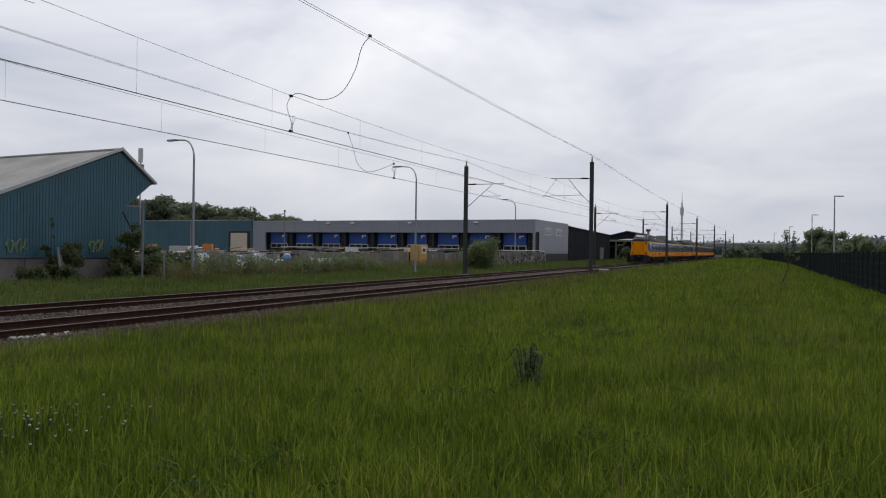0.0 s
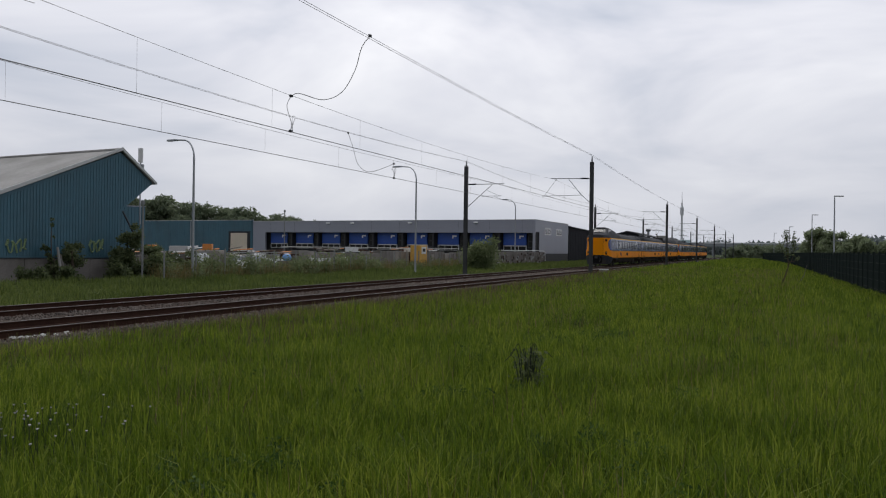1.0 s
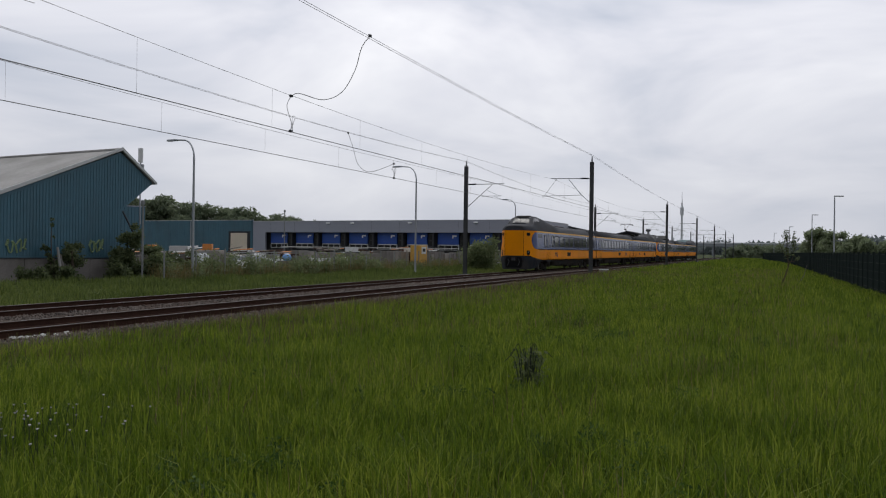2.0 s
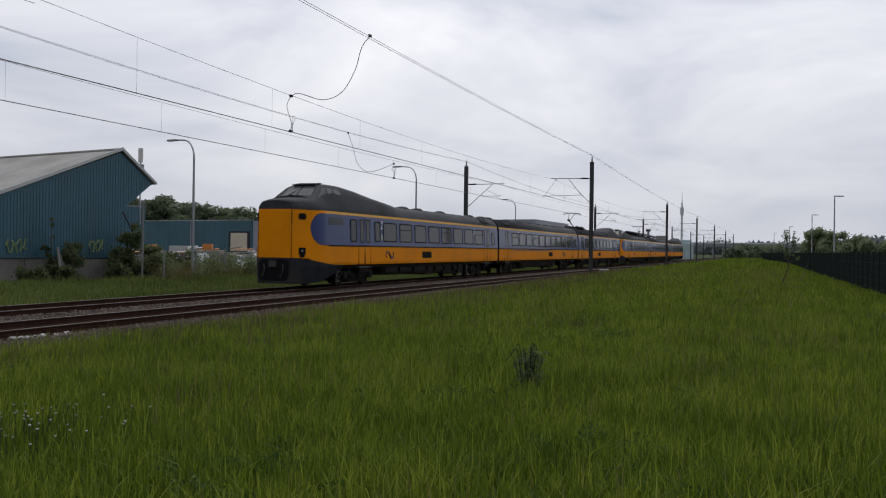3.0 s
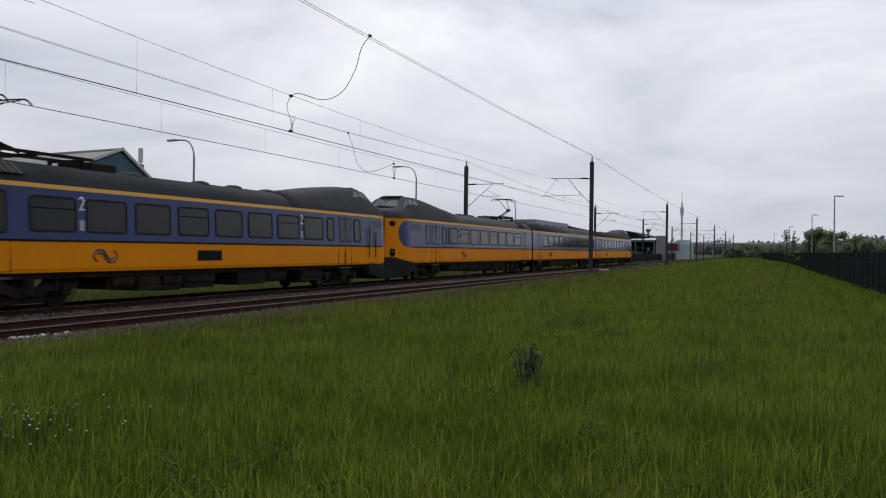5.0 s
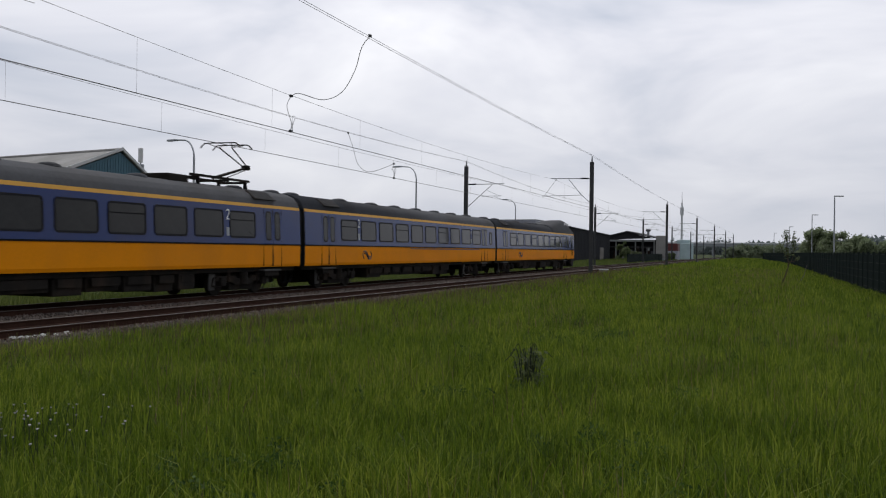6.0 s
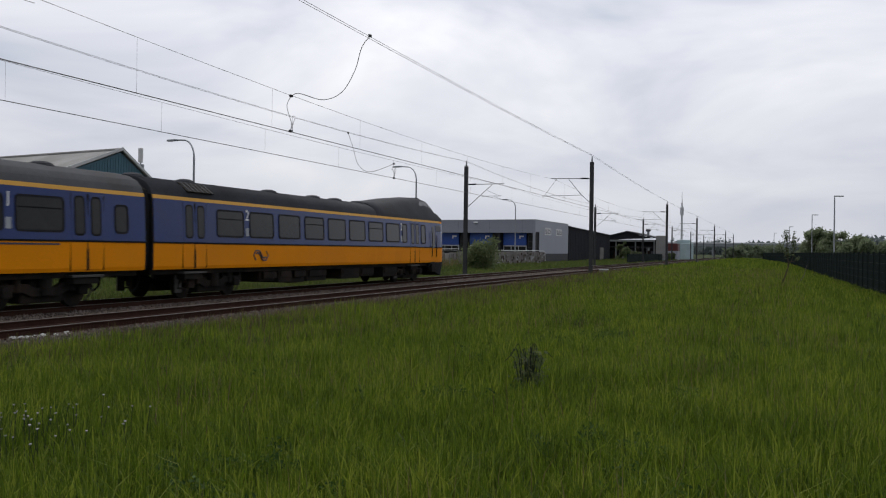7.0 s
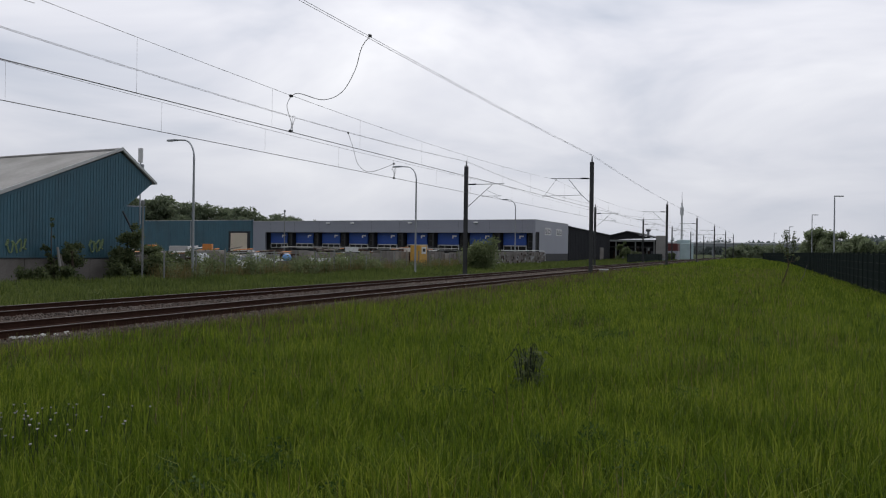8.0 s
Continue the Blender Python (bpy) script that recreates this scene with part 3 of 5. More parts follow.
def side_x(z):
    for (x0, z0), (x1, z1) in zip(SIDE, SIDE[1:]):
        if z <= z1:
            return x0 + (x1 - x0) * (z - z0) / (z1 - z0)
    return SIDE[-1][0]


def lean(bm, sx):
    """Leans what stands above the waist inwards, like the car side."""
    for v in bm.verts:
        v.co.x -= sx * max(0.0, v.co.z - ZB) * LEAN
    return bm


LEAN = 0.06 / (3.06 - 1.765)


def text_mesh(word, size):
    cu = bpy.data.curves.new("lettering", "FONT")
    cu.body, cu.size, cu.extrude, cu.align_x = word, size, 0.002, "CENTER"
    ob = bpy.data.objects.new("lettering", cu)
    me = bpy.data.meshes.new_from_object(ob)
    bpy.data.objects.remove(ob)
    me.materials.append(WHITE)
    return me


def make_car(label, sgn, cab, numbers, logos, vents, small_end, panto=False, first_class=()):
    """A car whose inner end is the origin; it runs along sgn*y. Distances q are from that end."""
    L = LC if cab else LM
    car = root("train_car", pose(FAR_T, 0, 0), label, "train car", "coupled train cars")

    def Y(q):
        return q * sgn

    # shell
    prof = SIDE + [(-x, z) for x, z in SIDE[::-1]]
    ends = [(0.2, 1.0), (L - 0.2, 1.0)]
    if cab:
        ends = [(0.2, 1.0)] + [(L - d, k) for d, k in NOSE[::-1]]
    body = part("body_shell", loft(bmesh.new(), [[(x * k, Y(q), z) for x, z in prof] for q, k in ends]), YELLOW, car, "yellow painted steel body shell")
    rp = ROOF + [(-x, z) for x, z in ROOF[-2::-1]]
    re = ends if not cab else ends[:4]
    bm = loft(bmesh.new(), [[(x * (k - 0.003), Y(q), z + 0.002) for x, z in rp] for q, k in re])
    for fc in bm.faces:
        fc.smooth = len(fc.verts) == 4
    part("roof", bm, ROOFGREY, car, "weathered dark grey roof")
    part("end_frame", loft(bmesh.new(), [[(x * 1.002, Y(q), z) for x, z in prof] for q in (0.12, 0.199)]), RUBBER, car, "black car end")
    if not cab:
        part("end_frame", loft(bmesh.new(), [[(x * 1.002, Y(q), z) for x, z in prof] for q in (L - 0.199, L - 0.12)]), RUBBER, car, "black car end")
    for sx in (1, -1):
        part("cantrail_stripe", P([(sx * 1.362, 3.063), (sx * 1.368, 3.063), (sx * 1.338, 3.172), (sx * 1.331, 3.172)], Y(0.205), Y(L - (1.75 if cab else 0.205))), STRIPE, car, "pale yellow stripe below the roof")
    # blue band on both sides, rounded at the cab end where it wraps onto the nose cheek
    q1 = L - ((0.76 if sgn < 0 else 0.5) if cab else 0.205)
    r = (ZS0 - ZB) / 2
    cols = [(0.205, r), (q1, r)]
    if cab:
        cols = [(0.205, r), (q1 - 1.2, r), (q1 - 1.0, r), (q1 - 0.8, r), (q1 - r, r)] + [(q1 - r + r * math.sin(radians(a)), max(0.02, r * math.cos(radians(a)))) for a in range(10, 91, 10)]
    for sx in (1, -1):
        rings = []
        for q, hh in cols:
            k = nose_width(L - q) if cab else 1.0
            zl, zh = ZB + r - hh, ZB + r + hh
            rings.append([(sx * (side_x(z) * k + o), Y(q), z) for z, o in ((zl, 0.0), (zl, 0.014), (zh, 0.014), (zh, 0.0))])
        part("blue_band", loft(bmesh.new(), rings, True), BLUE, car, "dark blue window band")
        a, b = 0.21, (q1 if not cab else q1 - 1.1)
        part("lining", B(sx * 1.42, sx * 1.438, Y(a), Y(b), ZB - 0.035, ZB + 0.012), RUBBER, body, "thin dark line between yellow and blue")
    # windows
    wins = [(3.6 + 2.063 * k, 1.6, 0.82) for k in range(8)] if cab else [(3.52 + 2.055 * k, 1.6, 0.82) for k in range(10)]
    frame_cache = {}

    def window(q0, w, h, zc, sx, name="window"):
        key = (round(w, 2), round(h, 2))
        if key not in frame_cache:
            bm = bmesh.new()
            o, i = rounded(w + 0.09, h + 0.09, 0.14), rounded(w - 0.02, h - 0.02, 0.10)
            vo = [[bm.verts.new((x, a, b)) for a, b in o] for x in (0, 0.02)]
            vi = [bm.verts.new((0.02, a, b)) for a, b in i]
            vj = [bm.verts.new((0.004, a, b)) for a, b in i]
            n = len(o)
            for k in range(n):
                k2 = (k + 1) % n
                bm.faces.new((vo[0][k], vo[0][k2], vo[1][k2], vo[1][k]))
                bm.faces.new((vo[1][k], vo[1][k2], vi[k2], vi[k]))
                bm.faces.new((vi[k], vi[k2], vj[k2], vj[k]))
            fr = bpy.data.meshes.new("window")
            bm.to_mesh(fr)
            bm.free()
            fr.materials.append(FRAMEGREY)
            bm = bmesh.new()
            prism(bm, rounded(w, h, 0.11), 0.0, 0.008, "x")
            pn = bpy.data.meshes.new("pane")
            bm.to_mesh(pn)
            bm.free()
            pn.materials.append(PANE)
            bar = None
            if w > 1.2:
                bm = B(0.008, 0.018, -w / 2 + 0.05, w / 2 - 0.05, h * 0.16, h * 0.16 + 0.03)
                bar = bpy.data.meshes.new("transom")
                bm.to_mesh(bar)
                bm.free()
                bar.materials.append(RUBBER)
            frame_cache[key] = (fr, pn, bar)
        fr, pn, bar = frame_cache[key]
        ob = share(name, fr, car, pose(sx * (side_x(zc) + 0.013), Y(q0 + w / 2), zc, 0, -math.degrees(LEAN), 0 if sx > 0 else 180))
        share("pane", pn, ob, Matrix())
        return ob, bar

    for sx in (1, -1):
        for k, (q0, w, h) in enumerate(wins):
            ob, bar = window(q0, w, h, 2.42, sx)
            if k % 3 == 0 and bar:
                share("transom", bar, ob, Matrix())
        if cab:
            window(20.1, 0.55, 0.86, 2.42, sx)
            window(22.72, 0.58, 0.9, 2.42, sx)
        if small_end:
            window(1.05 if cab else L - 1.52, 0.5, 0.72, 2.38, sx)
    # doors: two leaves, recessed joint, step
    doors = [2.65 if (cab and small_end) else 2.32]
    doors.append(21.8 if cab else L - 2.65)
    for dq in doors:
        for sx in (1, -1):
            for s2 in (-1, 1):
                lf = part("door_leaf", B(sx * 1.40, sx * 1.428, Y(dq + s2 * 0.02), Y(dq + s2 * 0.62), 1.0, ZB - 0.037, bevel=0.008), YELLOW, car)
                part("upper_leaf", lean(B(sx * 1.40, sx * 1.441, Y(dq + s2 * 0.02), Y(dq + s2 * 0.62), ZB + 0.014, 3.0, bevel=0.008), sx), BLUE, lf, "blue upper door leaf")
                bm = bmesh.new()
                prism(bm, [(Y(dq + s2 * 0.32) + a, 2.42 + b) for a, b in rounded(0.32, 0.95, 0.1)], sx * 1.438, sx * 1.446, "x")
                part("door_pane", lean(bm, sx), PANE, lf)
                bm = bmesh.new()
                prism(bm, [(Y(dq + s2 * 0.32) + a, 2.42 + b) for a, b in rounded(0.42, 1.05, 0.13)], sx * 1.436, sx * 1.4435, "x")
                part("pane_seal", lean(bm, sx), RUBBER, lf)
            part("door_joint", lean(B(sx * 1.41, sx * 1.444, Y(dq) - 0.045, Y(dq) + 0.045, 0.98, 3.0), sx), RUBBER, car)
            for e in (-0.66, 0.64):
                part("door_seal", lean(B(sx * 1.41, sx * 1.442, Y(dq) + e, Y(dq) + e + 0.01, 0.98, 3.0), sx), RUBBER, car)
            st = part("door_step", B(sx * 1.05, sx * 1.46, Y(dq) - 0.62, Y(dq) + 0.62, 0.80, 0.86, bevel=0.01), STEPGREY, car)
            part("step_bracket", B(sx * 1.1, sx * 1.40, Y(dq) - 0.5, Y(dq) + 0.5, 0.62, 0.79, bevel=0.02), BLACK, st)
    # class numbers, emblem, grilles
    for q, word in numbers:
        for sx in (1, -1):
            share("class_number", text_mesh(word, 0.52), car, pose(sx * 1.399, Y(q), 2.56, 90, 0, 90 * sx))
            part("sticker", lean(B(sx * 1.43, sx * 1.441, Y(q) - 0.09, Y(q) + 0.09, 2.02, 2.3, bevel=0.003), sx), GALV, car, "faded grey sticker")
    for q in logos:
        for sx in (1, -1):
            for fl in (1, -1):
                pts = [(sx * 1.424, Y(q) + sx * fl * a, 1.36 + fl * b) for a, b in ((-0.36, -0.15), (-0.5, 0.0), (-0.37, 0.17), (-0.14, 0.17), (-0.02, 0.09), (0.1, -0.05), (0.22, -0.1), (0.33, -0.06))]
                part("emblem", T(pts, 0.03, n=6), LOGO, car, "dark blue emblem shape of two hooked bars")
    for q in vents:
        for sx in (1, -1):
            g = part("grille", B(sx * 1.40, sx * 1.432, Y(q) - 0.7, Y(q) + 0.7, 1.2, 1.53, bevel=0.01), RUBBER, car, "black ventilation grille")
            for k in range(5):
                part("slat", B(sx * 1.43, sx * 1.438, Y(q) - 0.66, Y(q) + 0.66, 1.24 + 0.06 * k, 1.26 + 0.06 * k), BLACK, g)
    for a, b in first_class:
        for sx in (1, -1):
            part("class_stripe", B(sx * 1.42, sx * 1.434, Y(a), Y(b), ZB - 0.12, ZB - 0.075), LOGO, car, "thin dark stripe of the first class")
    # roof vents and grids
    for q in ((0.6, 3.3, 8.8, 12.5, 14.6, 17.0) if cab else (1.0, 5.5, 9.0, 12.0, 15.0, 18.0, 21.0, 24.0)):
        bm = bmesh.new()
        bmesh.ops.create_uvsphere(bm, u_segments=12, v_segments=6, radius=0.5, matrix=Matrix.Translation((0.3, Y(q), 3.72)) @ Matrix.Diagonal((0.8, 0.62, 0.28, 1)))
        part("roof_vent", bm, ROOFGREY, car)
    g = part("roof_grid", P([(1.31, 3.35), (1.34, 3.36), (0.96, 3.66), (0.93, 3.65)], Y(2.0), Y(3.5)), BLACK, car, "dark louvred roof grid")
    for k in range(6):
        part("louvre", P([(1.335, 3.36), (1.345, 3.375), (0.975, 3.665), (0.965, 3.65)], Y(2.1 + 0.24 * k), Y(2.2 + 0.24 * k)), ROOFGREY, g)
    # gangway bellows
    gang = [(1.25, 1.0), (1.33, 1.5), (1.33, 2.9), (1.2, 3.3), (0.8, 3.55), (0.0, 3.66)]
    gp = gang + [(-x, z) for x, z in gang[-2::-1]]
    part("gangway_bellows", loft(bmesh.new(), [[(x, Y(q), z) for x, z in gp] for q in (0.0, 0.15)]), RUBBER, car, "black rubber gangway bellows")
    if not cab:
        part("gangway_bellows", loft(bmesh.new(), [[(x, Y(q), z) for x, z in gp] for q in (L - 0.15, L)]), RUBBER, car, "black rubber gangway bellows")
    # underframe
    part("solebar", B(-1.22, 1.22, Y(0.3), Y(L - (1.6 if cab else 0.3)), 0.78, 0.97, bevel=0.03), BLACK, car)
    rr = random.Random(int(L * 10) + len(numbers) + sgn)
    q = 6.9
    while q < L - 8.9:
        w = rr.uniform(0.7, 1.9)
        if rr.random() < 0.97:
            bx = part("equipment_box", B(-1.15, 1.2 - rr.uniform(0, 0.15), Y(q), Y(q + w), rr.uniform(0.26, 0.42), 0.8, bevel=0.04), BLACK, car)
            part("box_lid", B(1.19, 1.215, Y(q + 0.1), Y(q + w - 0.1), 0.52, 0.76, bevel=0.01), BLACK, bx)
        q += w + rr.uniform(0.04, 0.22)
    for bq in (3.85, (L - 5.43 if cab else L - 3.85)):
        bog = part("bogie", B(-1.0, 1.0, Y(bq) - 0.35, Y(bq) + 0.35, 0.42, 0.75, bevel=0.06), BLACK, car, "dark grimy bogie frame")
        for sx in (1, -1):
            part("side_frame", P([(Y(bq) - 1.8, 0.5), (Y(bq) - 1.7, 0.66), (Y(bq) - 0.6, 0.66), (Y(bq) - 0.4, 0.56), (Y(bq) + 0.4, 0.56), (Y(bq) + 0.6, 0.66), (Y(bq) + 1.7, 0.66), (Y(bq) + 1.8, 0.5), (Y(bq) + 0.8, 0.46), (Y(bq) + 0.5, 0.34), (Y(bq) - 0.5, 0.34), (Y(bq) - 0.8, 0.46)], sx * 0.98, sx * 1.12, "x"), BLACK, bog)
            for dy in (-1.35, 1.35):
                bm = bmesh.new()
                bmesh.ops.create_cone(bm, cap_ends=True, segments=28, radius1=0.47, radius2=0.46, depth=0.13, matrix=Matrix.Translation((sx * 0.77, Y(bq) + dy, 0.46)) @ Matrix.Rotation(math.pi / 2, 4, "Y"))
                part("wheel", bm, BLACK, bog, "grimy steel wheel")
                part("axle_box", B(sx * 1.0, sx * 1.2, Y(bq) + dy - 0.17, Y(bq) + dy + 0.17, 0.33, 0.62, bevel=0.04), BLACK, bog)
                part("spring", T([(sx * 1.1, Y(bq) + dy * 0.72, 0.45), (sx * 1.1, Y(bq) + dy * 0.72, 0.8)], 0.09, n=8), BLACK, bog)
            part("brake_gear", B(sx * 0.6, sx * 1.02, Y(bq) - 0.75, Y(bq) + 0.75, 0.16, 0.42, bevel=0.05), BLACK, bog)
            part("sand_pipe", T([(sx * 0.95, Y(bq) + 1.95, 0.75), (sx * 0.9, Y(bq) + 2.0, 0.4), (sx * 0.78, Y(bq) + 1.88, 0.12)], 0.03, n=6), STEPGREY, bog)
            part("bolster_spring", T([(sx * 1.08, Y(bq), 0.36), (sx * 1.08, Y(bq), 0.78)], 0.2, n=12), BLACK, bog)
            part("guard_plate", B(sx * 1.04, sx * 1.1, Y(bq) - 2.1, Y(bq) - 1.75, 0.2, 0.75, bevel=0.02), STEPGREY, bog)
            part("damper", T([(sx * 1.14, Y(bq) - 1.9, 0.62), (sx * 1.14, Y(bq) - 2.0, 0.36), (sx * 1.14, Y(bq) - 1.5, 0.28)], 0.03, n=6), BLACK, bog)
    for sx in (0.7, -0.7):
        part("coupling_hose", T(smooth([(sx, Y(0.5), 0.8), (sx, Y(0.42), 0.45), (sx, Y(0.2), 0.3), (sx, Y(0.02), 0.42), (sx, Y(0.05), 0.75)]), 0.035, n=6), RUBBER, car)
    if cab:
        make_cab(car, L, Y)
    if panto:
        make_pantograph(car, Y, 0.0 if sgn > 0 else -0.6)
    return car


def make_cab(car, L, Y):
    """Raised driver's cab over the nose with its fairing, nose fittings and skirt."""
    # (distance behind nose, base half-width, base z, shoulder half-width, shoulder z, top z)
    secs = [(0.02, 0.755, 3.175, 0.60, 3.44, 3.50), (0.38, 0.975, 3.175, 0.80, 3.49, 3.57), (0.83, 1.19, 3.174, 0.95, 3.53, 3.63), (1.28, 1.30, 3.173, 1.04, 3.57, 3.69), (1.73, 1.325, 3.172, 1.02, 3.66, 3.78), (2.58, 1.325, 3.172, 0.84, 4.20, 4.30),
            (3.13, 1.325, 3.172, 0.84, 4.24, 4.36), (4.33, 1.325, 3.172, 0.86, 4.20, 4.35), (5.93, 1.325, 3.172, 0.92, 4.04, 4.22), (7.73, 1.325, 3.172, 1.0, 3.82, 4.01), (9.33, 1.325, 3.172, 1.08, 3.66, 3.86), (10.33, 1.325, 3.172, 1.12, 3.55, 3.75)]
    rings = []
    for d, bw, bz, sw, sz, tz in secs:
        half = [(bw, bz), (bw * 0.97, bz + (sz - bz) * 0.4 if sz - bz < 0.5 else 3.36), (sw + (bw * 0.97 - sw) * 0.25, sz - (sz - 3.3) * 0.25), (sw, sz), (sw * 0.72, tz - 0.02), (0.0, tz + 0.012)]
        rings.append([(x, Y(L - d), z) for x, z in half] + [(-x, Y(L - d), z) for x, z in half[-2::-1]])
    bm = loft(bmesh.new(), rings)
    for fc in bm.faces:
        fc.smooth = len(fc.verts) == 4
    cab = part("cab_fairing", bm, ROOFGREY, car, "raised grey driver's cab and sloping fairing")
    # windscreen panes and side windows, laid on the slopes
    def pane(name, quad, off):
        bm = bmesh.new()
        v = [Vector(q) for q in quad]
        n = (v[1] - v[0]).cross(v[2] - v[0]).normalized()
        if n.dot(Vector(off)) < 0:
            n = -n
        lo = [bm.verts.new(q + n * 0.005) for q in v]
        hi = [bm.verts.new(q + n * 0.025) for q in v]
        bm.faces.new(lo)
        bm.faces.new(hi)
        for k in range(4):
            bm.faces.new((lo[k], lo[(k + 1) % 4], hi[(k + 1) % 4], hi[k]))
        bmesh.ops.recalc_face_normals(bm, faces=bm.faces[:])
        return part(name, bm, CABGLASS, cab, "dark windscreen glass")
    fwd = Y(1.0)
    W = L - 0.73      # foot of the windscreen slope
    for sx in (1, -1):
        pane("windscreen", [(0.03 * sx, Y(W - 1.0), 3.79), (0.66 * sx, Y(W - 1.02), 3.76), (0.56 * sx, Y(W - 1.74), 4.24), (0.03 * sx, Y(W - 1.78), 4.27)], (0, fwd, 1))
        pane("corner_window", [(0.98 * sx, Y(W - 0.98), 3.70), (1.035 * sx, Y(W - 1.72), 3.66), (0.875 * sx, Y(W - 1.86), 4.16), (0.835 * sx, Y(W - 1.72), 4.14)], (sx, 0, 0.4))
        pane("side_window", [(1.05 * sx, Y(W - 1.84), 3.66), (1.06 * sx, Y(W - 2.45), 3.65), (0.87 * sx, Y(W - 2.45), 4.17), (0.87 * sx, Y(W - 1.94), 4.17)], (sx, 0, 0.4))
        pane("side_window", [(1.06 * sx, Y(W - 2.54), 3.65), (1.07 * sx, Y(W - 3.4), 3.63), (0.885 * sx, Y(W - 3.05), 4.15), (0.87 * sx, Y(W - 2.54), 4.17)], (sx, 0, 0.4))
    visor = part("visor", P([(Y(W - 1.62), 4.27), (Y(W - 1.6), 4.30), (Y(W - 2.3), 4.40), (Y(W - 2.3), 4.36)], -0.52, 0.52, "x"), RUBBER, cab, "dark roof edge over the windscreen")
    part("wiper", T([(-0.35, Y(W - 1.0), 3.82), (-0.1, Y(W - 1.4), 4.06)], 0.014, n=5), RUBBER, visor)
    part("horn", B(-0.1, 0.1, Y(W - 0.72), Y(W - 0.58), 3.68, 3.8, bevel=0.02), BLACK, cab)
    # lamps on the slanted nose cheeks
    for sx in (1, -1):
        m = pose(sx * 0.985, Y(L - 0.40), 0)
        turn = 58 * sx * (1 if Y(1) < 0 else -1)
        lamp = part("lamp_cluster", B(-0.17, 0.17, -0.04, 0.04, 1.34, 1.66, bevel=0.035), RUBBER, car, "black lamp housing")
        lamp.matrix_basis = m @ pose(0, 0, 0, 0, 0, turn)
        part("lamp_foot", B(-0.11, 0.11, -0.045, 0.045, 1.26, 1.35, bevel=0.02), RUBBER, lamp)
        bm = bmesh.new()
        prism(bm, rounded(0.36, 0.24, 0.11), -0.025, 0.025)
        bmesh.ops.translate(bm, verts=bm.verts[:], vec=(0, 0, 2.89))
        top = part("marker_lamp", bm, RUBBER, car, "black oval upper lamp")
        top.matrix_basis = m @ pose(0, 0, 0, 0, 0, turn)
        part("lower_strip", B(-0.24, 0.34, -0.05, 0.05, 1.19, 1.225), RUBBER, lamp)
        bm = bmesh.new()
        bmesh.ops.create_uvsphere(bm, u_segments=10, v_segments=6, radius=0.05, matrix=Matrix.Translation((0, Y(1) * 0.025, 1.52)))
        part("headlight", bm, HEADLIGHT if Y(1) < 0 else REDLAMP, lamp)
        part("side_panel", lean(B(sx * 1.40, sx * 1.442, Y(L - (3.35 if Y(1) < 0 else 2.4)), Y(L - (1.95 if Y(1) < 0 else 1.6)), 2.62, 2.93, bevel=0.006), sx), PANELDARK, car, "dark flush side panel")
        if Y(1) < 0:
            continue
        part("grab_rail", T([(sx * 1.43, Y(L - 2.4), 1.25), (sx * 1.47, Y(L - 2.4), 1.3), (sx * 1.46, Y(L - 2.4), 2.35), (sx * 1.41, Y(L - 2.4), 2.4)], 0.022, n=6), RUBBER, car)
        part("grab_rail", T([(sx * 1.45, Y(L - 3.15), 1.25), (sx * 1.49, Y(L - 3.15), 1.3), (sx * 1.47, Y(L - 3.15), 2.5), (sx * 1.42, Y(L - 3.15), 2.55)], 0.022, n=6), RUBBER, car)
        part("cab_ladder", B(sx * 1.2, sx * 1.45, Y(L - 3.05), Y(L - 2.5), 0.45, 0.98, bevel=0.03), BLACK, car, "black step below the crew door")
        bm = bmesh.new()
        prism(bm, [(Y(L - 2.78) + a, 2.3 + b) for a, b in rounded(0.42, 1.15, 0.1)], sx * 1.40, sx * 1.442, "x")
        part("crew_door_pane", lean(bm, sx), PANE, car)
    # front gangway door joints
    f = part("nose_door", B(-0.72, 0.72, Y(L - 0.02), Y(L + 0.02), 1.0, 3.12, bevel=0.015), YELLOW, car, "yellow folding nose door")
    for x in (-0.735, 0.735):
        part("door_joint", B(x - 0.012, x + 0.012, Y(L - 0.03), Y(L + 0.012), 1.1, 3.14), RUBBER, f)
    part("buffer_beam", B(-0.7, 0.7, Y(L - 0.3), Y(L + 0.06), 0.72, 0.96, bevel=0.04), BLACK, car)
    coup = part("coupler", B(-0.22, 0.22, Y(L - 0.3), Y(L + 0.18), 0.82, 1.16, bevel=0.05), BLACK, car, "black automatic coupler head")
    part("coupler_face", B(-0.15, 0.15, Y(L + 0.17), Y(L + 0.2), 0.88, 1.1, bevel=0.01), MASTMAT, coup)
    # snow plough skirt, sweeping back along the sides
    rings = []
    for d, z1 in ((-0.03, 1.25), (0.38, 1.23), (0.83, 1.16), (1.28, 1.08), (1.75, 1.02), (2.4, 0.97), (3.3, 0.95)):
        k = nose_width(d) * 1.012
        if Y(1) > 0:
            z1 = 0.96
        zl = 0.22 + float(np.interp(d, (0.8, 1.8, 3.3), (0.0, 0.1, 0.5)))
        rings.append([(1.425 * k, Y(L - d), z1), (1.42 * k, Y(L - d), 0.90), (1.27 * k, Y(L - d + 0.06), zl), (-1.27 * k, Y(L - d + 0.06), zl), (-1.42 * k, Y(L - d), 0.90), (-1.425 * k, Y(L - d), z1)])
    skirt = part("snow_plough_skirt", loft(bmesh.new(), rings, True), SKIRT, car, "dark grey nose skirt")
    # no real hole: a black plate paints the shade inside the skirt
    bm = bmesh.new()
